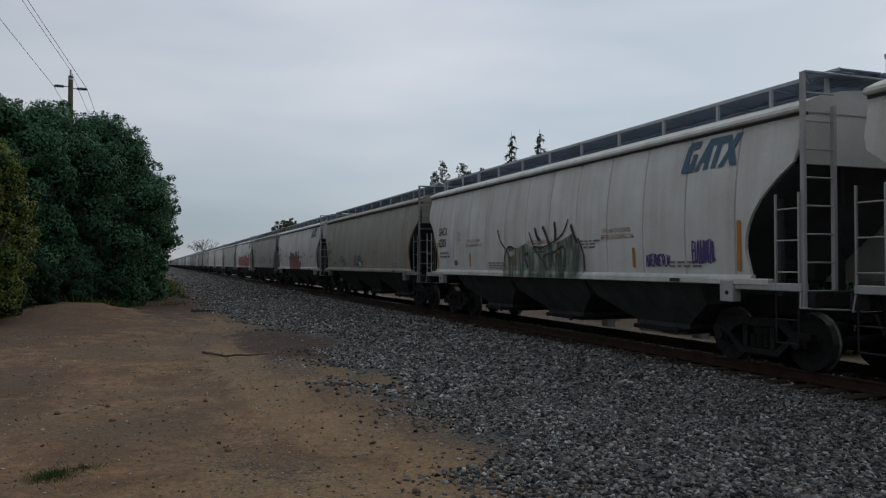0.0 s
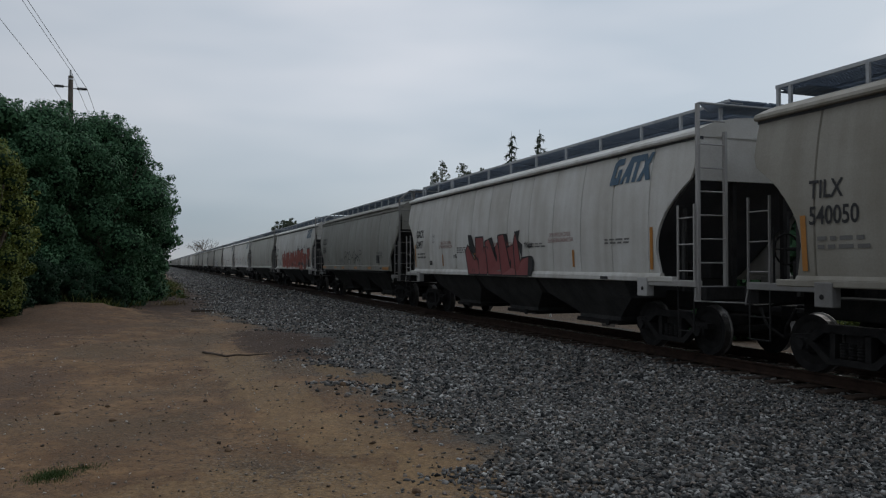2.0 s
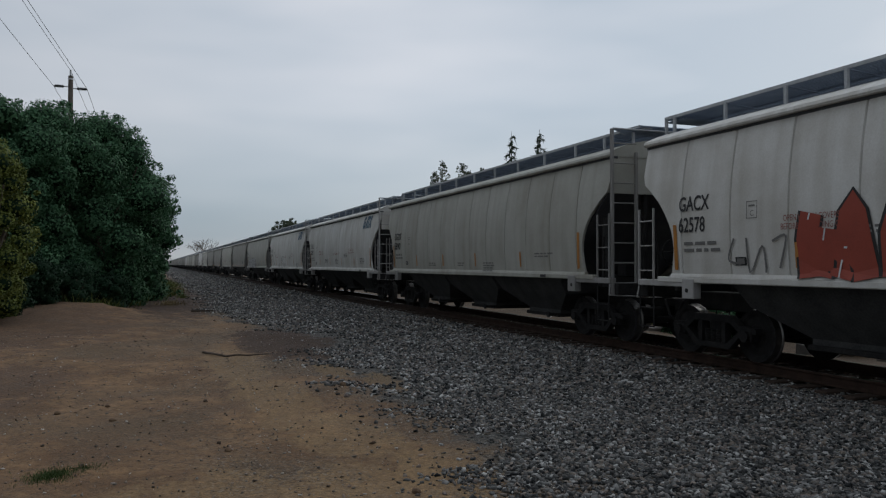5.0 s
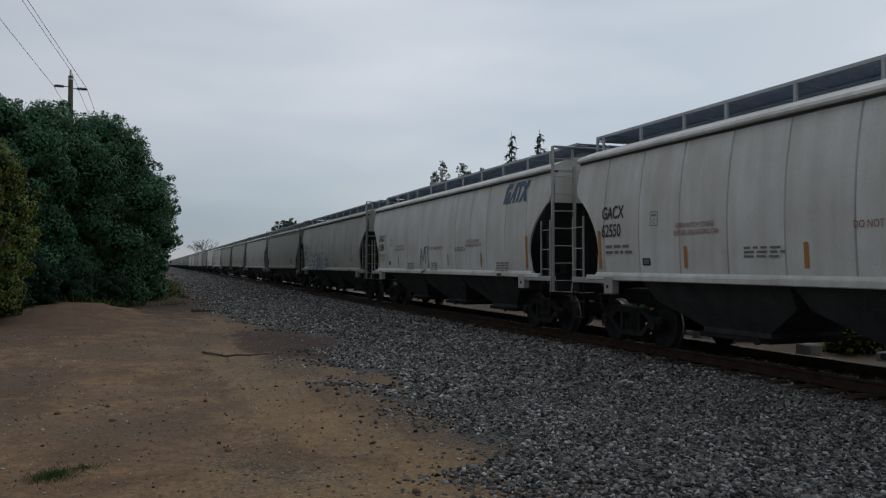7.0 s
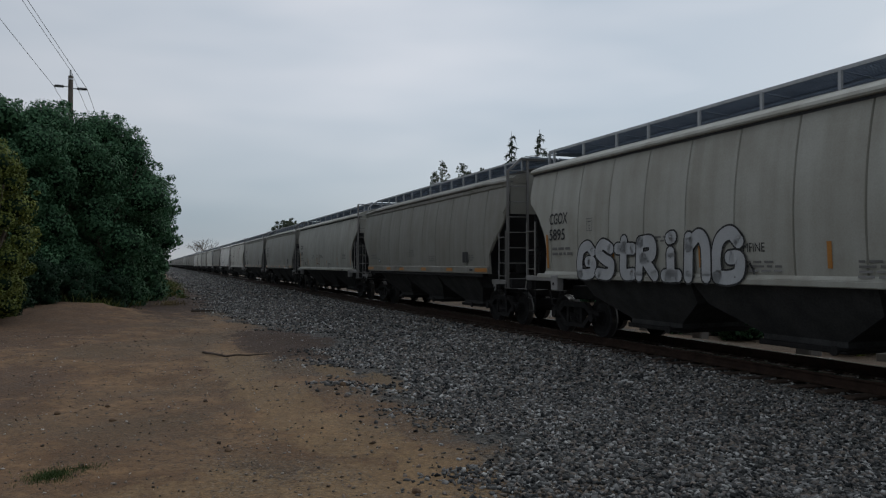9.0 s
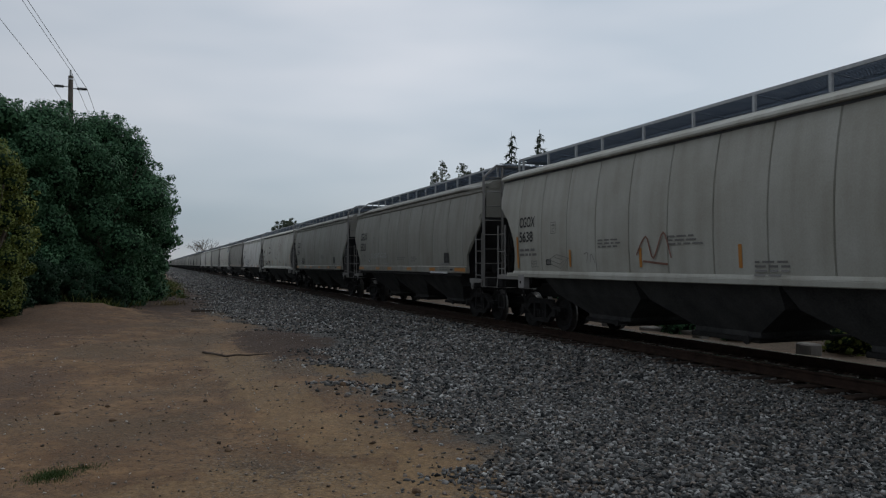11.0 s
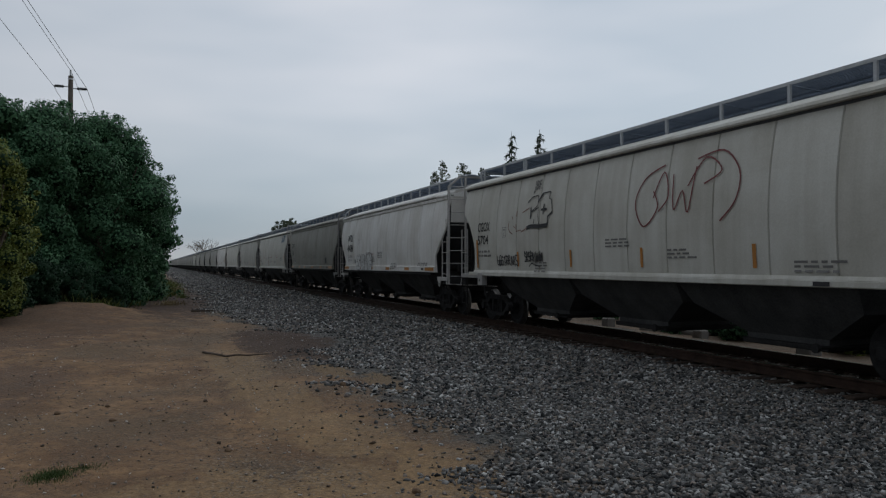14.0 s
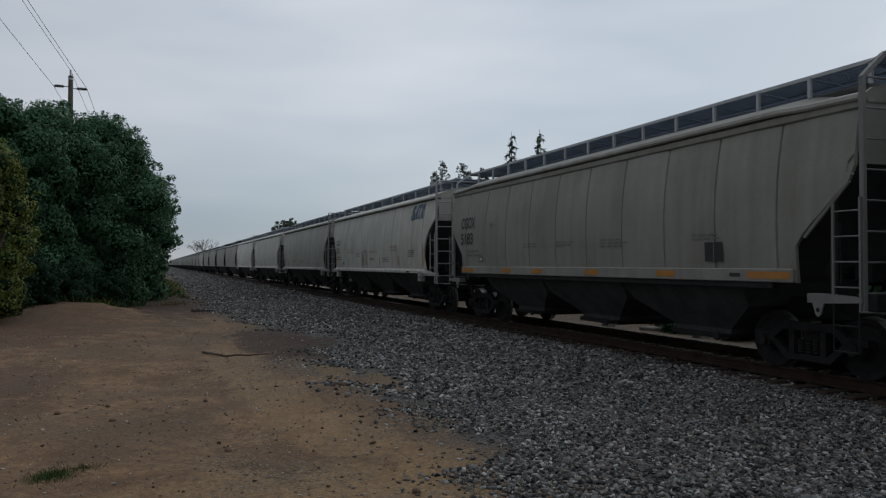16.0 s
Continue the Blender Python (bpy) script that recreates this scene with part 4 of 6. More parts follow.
def tag_strokes(car, y0, y1, z0, z1, mat, letters, seed, w=0.018):
    """A scrawled tag of joined loops; y0 is its left end."""
    rng = random.Random(seed)
    V, F = [], []
    step = (y1 - y0) / letters
    for k in range(letters):
        for stroke in rng.choice(SKELETONS):
            pts = [(y0 + step * (k + 0.05 + 0.95 * u + rng.uniform(-0.12, 0.12)), z0 + (z1 - z0) * (v * rng.uniform(0.85, 1.0) + rng.uniform(-0.05, 0.1))) for u, v in stroke]
            v, f = ribbon(smooth_path(pts), w)
            F += [tuple(i + len(V) for i in q) for q in f]
            V += v
    decal("spray_tag", car, V, F, mat, 0.024, "scrawled spray-paint tag")


ROUND_LETTERS = {
    "G": [[(0.95, 0.80), (0.62, 1.0), (0.2, 0.85), (0.05, 0.45), (0.1, 0.02)], [(0.1, 0.02), (0.55, 0.0), (0.95, 0.1), (0.98, 0.42), (0.6, 0.45)]],
    "S": [[(0.9, 0.85), (0.4, 1.0), (0.1, 0.75), (0.5, 0.52), (0.95, 0.35), (0.8, 0.03), (0.1, 0.05)]],
    "T": [[(0.05, 0.82), (1.0, 0.80)], [(0.45, 1.05), (0.42, 0.4), (0.5, 0.05), (1.0, 0.05)]],
    "R": [[(0.1, 0.0), (0.15, 0.95)], [(0.15, 0.95), (0.75, 0.95), (0.8, 0.6), (0.3, 0.5)], [(0.35, 0.5), (0.95, 0.02)]],
    "I": [[(0.5, 0.0), (0.48, 0.62)], [(0.42, 1.0), (0.58, 1.03)], [(0.2, 0.02), (0.85, 0.02)]],
    "N": [[(0.1, 0.0), (0.12, 0.95)], [(0.12, 0.75), (0.55, 1.0), (0.85, 0.75), (0.9, 0.02)]],
}


def fat_word(car, words, y0, y1, z0, z1, fill, line, w, rim, grow=0.0):
    """Rounded fat letters that overlap, each with a dark rim; y0 is the left end, and they grow towards the other."""
    step = (y1 - y0) / len(words)
    for k, ch in enumerate(words):
        top = z1 + grow * k
        rims, fills = ([], []), ([], [])
        for stroke in ROUND_LETTERS[ch]:
            pts = [(y0 + step * (k + 0.10 + 0.80 * u), z0 + w + (top - z0 - 2 * w) * v) for u, v in stroke]
            path = smooth_path(pts, 9)
            for store, half in ((rims, w + rim), (fills, w)):
                v, f = ribbon(path, half)
                store[1].extend(tuple(i + len(store[0]) for i in q) for q in f)
                store[0].extend(v)
                for c in (path[0], path[-1]):
                    store[1].append(tuple(range(len(store[0]), len(store[0]) + 10)))
                    store[0].extend((c[0] + half * math.cos(a * math.tau / 10), c[1] + half * math.sin(a * math.tau / 10)) for a in range(10))
        decal("mural_outline", car, *rims, line, 0.016 + 0.008 * (k % 2), "dark sprayed outline", True)
        decal("mural_letter", car, *fills, fill, 0.020 + 0.008 * (k % 2), "fat sprayed letter filled with colour", True)


def mural(car, y0, y1, z0, z1, fill, line, letters, seed, w=0.10, rim=0.035, shine=True, glyphs=None):
    """A spray-paint piece: fat strokes with a dark rim, one object a letter; y0 is its left end."""
    rng = random.Random(seed)
    step = (y1 - y0) / letters
    for k in range(letters):
        h = (z1 - z0) * rng.uniform(0.82, 1.0)
        tilt = rng.uniform(-0.12, 0.12)
        sk = SKELETONS[glyphs[k]] if glyphs else rng.choice(SKELETONS)
        rims, fills, glints = ([], []), ([], []), ([], [])

        def add(store, pts, width):
            v, f = ribbon(pts, width)
            store[1].extend(tuple(i + len(store[0]) for i in q) for q in f)
            store[0].extend(v)

        for stroke in sk:
            pts = [(y0 + step * (k + 0.08 + 0.84 * (u + tilt * v + rng.uniform(-0.04, 0.04))), z0 + w * 0.6 + (h - w * 1.2) * (v + rng.uniform(-0.04, 0.04))) for u, v in stroke]
            # sharp corners with small rounded joints
            dense = []
            for a, b in zip(pts, pts[1:]):
                dense += [(a[0] + (b[0] - a[0]) * t, a[1] + (b[1] - a[1]) * t) for t in (0.0, 0.12, 0.5, 0.88)]
            dense.append(pts[-1])
            add(rims, dense, w + rim)
            add(fills, dense, w)
            if shine:
                a, b = dense[0], dense[2]
                add(glints, [(a[0] + 0.02, a[1]), ((a[0] + b[0]) / 2 + 0.03, (a[1] + b[1]) / 2)], 0.014)
        decal("mural_outline", car, *rims, line, 0.0185 + 0.0004 * (k % 2), "dark sprayed outline")
        decal("mural_letter", car, *fills, fill, 0.0225 + 0.0004 * (k % 2), "fat sprayed letter filled with colour")
        if shine:
            decal("mural_glint", car, *glints, INK["white"], 0.0265)


def drawn(car, y0, y1, z0, z1, mat, w, strokes, round_off=True):
    """Freehand lines in a box, each a row of (across, up) from 0 to 1; y0 is the box's left end."""
    V, F = [], []
    for st in strokes:
        pts = [(y0 + (y1 - y0) * u, z0 + (z1 - z0) * v) for u, v in st]
        v, f = ribbon(smooth_path(pts) if round_off else pts, w)
        F += [tuple(i + len(V) for i in q) for q in f]
        V += v
    decal("spray_line", car, V, F, mat, 0.0265, "freehand sprayed lines")


def blot(car, outline, mat):
    """A filled area of sprayed colour."""
    decal("spray_fill", car, outline, [tuple(range(len(outline)))], mat, 0.0185, "thin sprayed colour patch")


def data_block(car, y, z, rows, width, mat, h=0.05):
    """Stencilled lines too small to read, as plain bars."""
    rng = random.Random(int(y * 100 + z * 10))
    v, f = [], []
    for k in range(rows):
        a = y
        while a > y - width:
            b = a - rng.uniform(0.10, 0.28)
            zz = z - k * h * 2.0
            f.append(tuple(len(v) + i for i in range(4)))
            v += [(a, zz), (b, zz), (b, zz + h), (a, zz + h)]
            a = b - 0.06
    tagged(decal("stencilling", car, v, f, mat, 0.018), kind="stuff")


def logo(car, y):
    """The lessor's mark: four slanted plain shapes in blue."""
    z0, z1 = 3.36, 3.90
    s = (z1 - z0) * 0.28
    shapes = [
        [(0.02, 0.0), (0.34, 0.0), (0.34, 0.28), (0.22, 0.28), (0.22, 0.13), (0.14, 0.13), (0.14, 0.36), (0.34, 0.36), (0.34, 0.48), (0.08, 0.48), (0.0, 0.40), (0.0, 0.04)],
        [(0.36, 0.0), (0.48, 0.0), (0.52, 0.12), (0.60, 0.12), (0.60, 0.0), (0.72, 0.0), (0.70, 0.48), (0.56, 0.48)],
        [(0.80, 0.0), (0.93, 0.0), (0.93, 0.36), (1.06, 0.36), (1.06, 0.48), (0.70, 0.48), (0.70, 0.36), (0.80, 0.36)],
        [(0.98, 0.0), (1.12, 0.0), (1.18, 0.14), (1.28, 0.0), (1.44, 0.0), (1.26, 0.25), (1.36, 0.48), (1.22, 0.48), (1.18, 0.36), (1.10, 0.48), (1.02, 0.48), (1.12, 0.25)],
    ]
    v, f = [], []
    for sh in shapes:
        f.append(tuple(range(len(v), len(v) + len(sh))))
        v += [(y + 0.06 - (a + b / 0.48 * s), z0 + b * (z1 - z0) / 0.48) for a, b in sh]
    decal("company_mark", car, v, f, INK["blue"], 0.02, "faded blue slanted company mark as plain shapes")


def common_marks(car, L, kind, mark, number, rng, notice, ink="black"):
    """Reporting marks at the rear end, data lines, a boxed plate and reflective strips."""
    big = kind == "slant"
    start = L - {"5345": 0.92, "5244": 1.14, "454084": 1.54, "5183": 0.95, "5638": 1.33, "5704": 1.27}.get(number, 1.25 if big else 1.20)
    if mark:
        sz = 0.475 if big else 0.37
        lettering(car, mark, start, 2.80 if big else 2.66, sz, INK[ink], 0.78)
        lettering(car, number, start, 2.32 if big else 2.28, sz, INK[ink], 1.06 if len(number) == 4 else 0.78)
    limits = {"454084": ("LD LMT 222000", "LT WT   64000"), "5244": ("LD LMT 224600", "LT WT   61400"), "5345": ("LD LMT 224700", "LT WT   61300"), "62584": ("LD LMT 221300", "LT WT   64700"), "5523": ("LD LMT 224500", "LT WT   61500")}.get(number)
    if limits:
        for i, words in enumerate(limits):
            lettering(car, words, start - 0.06, 2.02 - 0.18 * i, 0.17, INK["grey"], 0.75)
    else:
        data_block(car, L - (1.5 if big else 1.35), 2.06 if big else 2.04, 2, 0.85, INK["grey"], 0.06)
    y, z = (start - 2.15, 2.62) if big else (start - 1.72, 2.44)
    for a, b, c, d in ((y, y - 0.24, z, z + 0.012), (y, y - 0.24, z + 0.268, z + 0.28), (y, y - 0.012, z, z + 0.28), (y - 0.228, y - 0.24, z, z + 0.28)):
        patch(car, "plate_outline", a, b, c, d, INK["grey"])
    lettering(car, "C", y - 0.08, z + 0.04, 0.13, INK["grey"])
    patch(car, "plate_line", y - 0.05, y - 0.19, z + 0.19, z + 0.22, INK["grey"])
    up = 0.10 if big else 0.0
    patch(car, "routing_card_board", start - 1.45, start - 1.70, 1.68 + up, 1.82 + up, INK["black"])
    patch(car, "card", start - 1.49, start - 1.66, 1.705 + up, 1.795 + up, INK["grey"] if not big else INK["silver"], 0.021)
    for yy in (3.1, 6.4, 8.6, L - 5.2):
        data_block(car, yy + rng.uniform(-0.3, 0.3), rng.choice((1.72, 1.95, 2.2)), rng.randint(2, 4), rng.uniform(0.5, 0.9), INK["grey"], 0.035)
    if notice:
        for yy in (5.1, L - 3.9):
            lettering(car, "OPEN HATCH COVERS", yy + 0.2, 2.36, 0.135, INK["red"], 0.75)
            lettering(car, "BEFORE UNLOADING CAR", yy + 0.25, 2.23, 0.135, INK["red"], 0.75)
    if notice:
        lettering(car, "DO NOT HAMMER ON CAR", 8.85, 2.20, 0.15, INK["red"], 0.8)
    patch(car, "notice_plate", *((2.4, 2.15, SILL + 0.08, SILL + 0.14) if big else (2.95, 2.65, SILL - 0.035, SILL + 0.03)), INK["black"], 0.01 if big else 0.04)

BRIGHT, WHITE, PALE, GREY, TAN, DARK, DUSK = (0.78, 0.785, 0.77), (0.70, 0.705, 0.685), (0.585, 0.588, 0.545), (0.325, 0.328, 0.303), (0.44, 0.446, 0.408), (0.285, 0.284, 0.258), (0.315, 0.317, 0.290)
DUN = (0.36, 0.347, 0.305)
# front ends along the track at the start, kind, colour, reporting mark
CARS = [
    (-8.6, "round", PALE, "GACX", "62519"), (8.92, "long", WHITE, "GACX", "62503"), (26.8, "long", DUN, "TILX", "540050"), (44.95, "long", WHITE, "GACX", "62497"),
    (62.9, "slant", GREY, "CGOX", "5345"), (80.21, "round", WHITE, "GACX", "62578"), (97.82, "long", TAN, "CGOX", "5890"), (115.98, "round", WHITE, "GACX", "62550"),
    (133.6, "round", WHITE, "GACX", "62584"), (151.32, "round", TAN, "CGOX", "5895"), (169.14, "slant", DARK, "", ""), (185.9, "round", TAN, "CGOX", "5638"),
    (203.6, "slant", DUSK, "CGOX", "5523"), (220.75, "slant", DUSK, "CGOX", "5244"), (237.18, "long", PALE, "CGOX", "5704"), (255.35, "slant", BRIGHT, "WFRX", "454084"),
    (271.79, "slant", DARK, "CGOX", "5183"), (288.86, "round", PALE, "GACX", "62591"), (306.63, "round", TAN, "", ""), (324.83, "long", PALE, "", ""), (343.0, "round", WHITE, "", ""),
]
SHADES = [DUSK, DARK, DUSK, GREY, TAN, DARK, DUSK, DARK, GREY, DARK]
WORDS = {BRIGHT: "clean white", WHITE: "white", PALE: "off-white", GREY: "grey", TAN: "tan-grey", DARK: "dark grey", DUSK: "dull grey", DUN: "dusty brown-grey"}
LONG = {"round": 16.4, "long": 16.7, "slant": 15.45}
TRAIN = []


def gone(t):
    """How far the train has rolled by t seconds."""
    return 16.872 * t - 0.02363 * t * t


def tint(car, colour):
    for o in car.children_recursive:
        if o.type == "MESH" and o.data.materials[0] in (PAINT, TRIM):
            c = colour if o.data.materials[0] is PAINT or o.name.startswith(("side_sill", "roof", "eave_moulding", "edge_stiffener", "corner_tab")) else (0.07 + 0.55 * sum(colour) / 3,) * 3
            o.color = (*c, 1)


def build_train():
    first = {"round": hopper(LONG["round"], round_cut, "round", 13), "long": hopper(LONG["long"], round_cut, "round", 13), "slant": hopper(LONG["slant"], slant_cut, "slant", 11)}
    far = hopper(16.1, round_cut, "round", 13, simple=True)
    spare = dict(first)
    used_far = False
    rows = list(CARS)
    s = rows[-1][0]
    rng = random.Random(12)
    for k in range(34):
        s += rng.choice((17.5, 17.0, 18.2))
        rows.append((s, "far", SHADES[k % len(SHADES)], "", ""))
    for n, (s, kind, colour, mark, number) in enumerate(rows):
        m = pose(TRACK, s, 0)
        if kind == "far":
            car = far if not used_far else copy_thing(far, m)
            used_far = True
        elif kind in spare:
            car = spare.pop(kind)
        else:
            base = first[kind]
            car = copy_thing(base, m)
        car.matrix_basis = m
        TRAIN.append((car, s, kind, colour, mark, number))
    for n, (car, s, kind, colour, mark, number) in enumerate(TRAIN):
        tint(car, colour)
        shape = "slant-ended" if kind == "slant" else "round-cut"
        tagged(car, f"{WORDS[colour]} weathered steel covered hopper car with {shape} sides, rolling", "hopper car", "cars of the freight train")
    for n, (car, s, kind, colour, mark, number) in enumerate(TRAIN):
        if kind == "slant":
            DEEP.add(car.name)
        if kind != "far":
            decorate(n, car, kind, mark, number)


def decorate(n, car, kind, mark, number):
    L = LONG[kind]
    rng = random.Random(40 + n)
    style = "slant" if kind == "slant" else "round"
    common_marks(car, L, style, mark, number, rng, mark == "GACX")
    if mark == "GACX":
        logo(car, 2.68)
    if style == "round":
        for y in (1.24, L - (1.19 if number in ("5638", "5704") else 1.06)):
            patch(car, "reflective_strip", y, y - 0.10, 1.60, 2.42, INK["orange"], 0.02, -0.02 if y < 5 else 0.02)
        for y in (4.2, L - 9.45, L - 6.68, L - 3.92):
            patch(car, "reflective_strip", y, y - 0.085, 1.64, 2.03, INK["orange"], 0.02)
    else:
        for y in (2.0, 4.4, 7.0, 9.6, L - 4.05, L - 1.1):
            w = 0.9 if y < 2.1 or y > L - 2 else 0.55
            patch(car, "reflective_strip", y, y - w, SILL + 0.055, SILL + 0.165, INK["orange"], 0.006)
        if n != 15:
            patch(car, "placard", 3.05, 2.6, 1.75, 2.08, INK["black"], 0.02)
            patch(car, "placard_rule", 2.832, 2.808, 1.75, 2.08, INK["grey"], 0.023)
            patch(car, "placard_rule", 3.05, 2.6, 1.90, 1.925, INK["grey"], 0.023)
    if n == 1:
        blot(car, [(10.3, 1.38), (10.25, 1.92), (9.97, 2.17), (9.46, 2.13), (8.92, 2.24), (8.48, 2.12), (7.9, 2.1), (7.4, 2.2), (6.93, 2.3), (6.5, 2.42), (6.2, 2.2), (6.02, 1.9), (6.0, 1.55), (6.25, 1.38)], INK["green"])
        arc = [[(10.68, 2.66), (10.5, 2.35), (10.1, 2.08), (9.81, 1.82)], [(8.74, 2.53), (8.45, 2.1), (8.1, 1.85), (7.83, 1.57)], [(8.48, 2.14), (8.0, 2.12), (7.5, 2.22), (7.0, 2.42), (6.75, 2.75)],
               [(10.28, 1.5), (10.25, 1.9), (9.97, 2.17), (9.6, 2.12)], [(7.83, 1.57), (7.97, 1.88), (7.4, 2.0), (6.93, 2.1), (6.94, 1.6), (7.1, 1.42)], [(6.3, 2.3), (6.1, 2.0), (6.05, 1.6)]]
        fat = [[(8.42, 2.62), (8.3, 2.4), (8.14, 2.29)], [(8.01, 2.64), (7.8, 2.4), (7.63, 2.15)], [(7.42, 2.72), (7.36, 2.5), (7.36, 2.28)], [(6.62, 2.62), (6.5, 2.4), (6.35, 2.2)], [(9.0, 1.95), (8.8, 1.98)], [(8.98, 1.85), (8.85, 1.6)]]
        teeth = [[(7.72 - 0.2 * i, 1.98), (7.68 - 0.2 * i, 1.72), (7.60 - 0.2 * i, 1.66), (7.54 - 0.2 * i, 1.95)] for i in range(4)]
        for lines, w in ((arc, 0.022), (fat, 0.045), (teeth, 0.014)):
            drawn(car, 0.0, 1.0, 0.0, 1.0, INK["black"], w, lines)
        decal("spray_fill", car, [(9.95, 2.05), (9.62, 2.05), (9.52, 1.85), (9.56, 1.66), (9.78, 1.64), (9.92, 1.8)], [(0, 1, 2, 3, 4, 5)], INK["silver"], 0.0225)
        decal("spray_fill", car, [(9.72, 2.05), (9.62, 2.03), (9.56, 1.68), (9.64, 1.66)], [(0, 1, 2, 3)], INK["orange"], 0.0245)
        tag_strokes(car, 3.75, 3.0, 1.66, 1.90, INK["violet"], 9, 7)
        tag_strokes(car, 2.35, 1.75, 1.72, 2.15, INK["violet"], 9, 8)
    if n == 2:
        drawn(car, L - 3.9, L - 5.2, 1.66, 2.12, INK["violet"], 0.03, [[(0.0, 0.3), (0.2, 0.75), (0.5, 1.0), (0.7, 0.7), (0.55, 0.4), (0.4, 0.75)], [(0.25, 0.6), (0.25, 0.25)], [(0.45, 0.5), (0.5, 0.2)], [(1.0, 0.6), (0.85, 0.75), (0.75, 0.45), (1.0, 0.35), (0.9, 0.0), (0.8, 0.15)]])
        drawn(car, L - 7.1, L - 8.45, 1.6, 2.18, INK["violet"], 0.032, [[(0.12, 0.9), (0.0, 0.4), (0.2, 0.4), (0.2, 0.9)], [(0.0, 0.1), (0.35, 0.2), (0.55, 0.15), (0.75, 0.1)], [(0.34, 0.9), (0.32, 0.2)], [(0.5, 0.3), (0.7, 0.5), (0.45, 0.55), (0.65, 0.9), (0.75, 0.0)],
                                                                      [(0.7, 0.85), (0.9, 0.75), (0.78, 0.5)], [(0.88, 0.95), (0.9, 0.55), (1.05, 0.6), (1.05, 0.9)], [(1.05, 0.6), (0.95, 0.2), (1.35, 0.45)]], False)
        patch(car, "notice_plate", L - 8.1, L - 8.45, 1.62, 1.8, INK["white"], 0.027)
    if n == 3:
        letters = [[(10.7, 2.1), (10.5, 2.3), (10.4, 2.23), (10.0, 1.84), (9.8, 1.9), (9.5, 1.55), (9.55, 1.4), (10.4, 1.4)], [(9.9, 2.5), (9.3, 2.5), (9.28, 2.21), (9.0, 2.2), (8.95, 1.55), (9.0, 1.4), (9.55, 1.4), (9.7, 1.84), (9.9, 1.9)],
                   [(9.2, 2.36), (8.9, 2.43), (8.4, 1.78), (8.5, 2.18), (8.3, 2.32), (7.95, 1.57), (8.0, 1.4), (8.9, 1.4)], [(8.3, 2.5), (7.9, 2.53), (7.5, 1.6), (7.7, 2.15), (7.3, 2.23), (7.05, 1.55), (7.1, 1.4), (8.0, 1.4)],
                   [(7.3, 2.23), (7.2, 2.57), (7.0, 2.23), (6.9, 1.77), (6.8, 1.87), (6.4, 1.9), (6.4, 1.4), (7.1, 1.4)]]
        sides = [[(10.5, 2.6), (10.2, 2.58), (9.9, 2.13), (9.9, 1.86), (10.4, 2.23)], [(8.9, 2.43), (8.7, 2.48), (8.35, 1.9), (8.4, 1.78)], [(7.9, 2.53), (7.7, 2.54), (7.45, 1.75), (7.5, 1.6)], [(7.2, 2.57), (6.9, 2.6), (7.0, 2.34), (6.75, 2.22), (6.8, 1.85), (7.0, 2.2)],
                 [(6.4, 1.92), (6.2, 1.91), (6.12, 1.76), (6.2, 1.4), (6.4, 1.4)]]
        for k, shape in enumerate(letters):
            decal("mural_letter", car, shape, [tuple(range(len(shape)))], INK["pink"], 0.0205 + 0.0004 * (k % 2), "angular sprayed letter filled with colour")
        for shape in sides:
            decal("mural_shadow", car, shape, [tuple(range(len(shape)))], INK["black"], 0.0225, "black sprayed side of a letter")
        drawn(car, 0.0, 1.0, 0.0, 1.0, INK["black"], 0.022, [shape + shape[:1] for shape in letters] + [[(9.3, 2.2), (9.33, 1.85)], [(10.15, 1.5), (10.0, 1.65), (9.95, 1.45)]], False)
        tag_strokes(car, 6.65, 6.2, 2.12, 2.26, INK["black"], 4, 33, 0.012)
        tag_strokes(car, 11.75, 11.45, 1.9, 2.02, INK["black"], 3, 34, 0.012)
    if n == 4:
        curls = [[(0.02, 0.2), (0.0, 0.45), (0.06, 0.65), (0.12, 0.68)], [(0.12, 0.62), (0.06, 0.85), (0.11, 0.97), (0.16, 0.75), (0.15, 0.5)], [(0.15, 0.65), (0.24, 0.92), (0.31, 0.7), (0.28, 0.55)], [(0.3, 0.7), (0.33, 0.95), (0.38, 0.9), (0.42, 0.65)],
                 [(0.22, 0.3), (0.26, 0.48), (0.36, 0.5), (0.42, 0.25)], [(0.48, 0.6), (0.55, 0.75), (0.64, 1.0), (0.68, 0.8), (0.82, 0.65), (0.72, 0.58), (0.62, 0.5)], [(0.48, 0.55), (0.54, 0.62), (0.62, 0.3), (0.68, 0.42), (0.75, 0.55), (0.84, 0.4)],
                 [(0.66, 0.5), (0.75, 0.68), (0.87, 0.6), (0.97, 0.2)], [(0.95, 0.7), (0.91, 0.95), (0.98, 1.0), (1.02, 0.82), (0.94, 0.76)]]
        drawn(car, 9.2, 5.75, 1.5, 2.36, INK["black"], 0.016, curls)
        drawn(car, 9.2, 5.75, 1.39, 1.5, INK["black"], 0.012, [[(0.0, 1.0), (0.03, 0.0), (0.06, 0.9), (0.1, 0.2), (0.13, 0.9)], [(0.22, 0.5), (0.26, 1.0), (0.3, 0.2), (0.36, 0.7), (0.4, 0.0)], [(0.5, 0.9), (0.53, 0.1), (0.58, 0.9)], [(0.68, 1.0), (0.75, 0.9), (0.8, 0.0), (0.86, 0.5)]], False)
        lettering(car, "WARNING", 6.9, 2.1, 0.16, INK["grey"], 0.85)
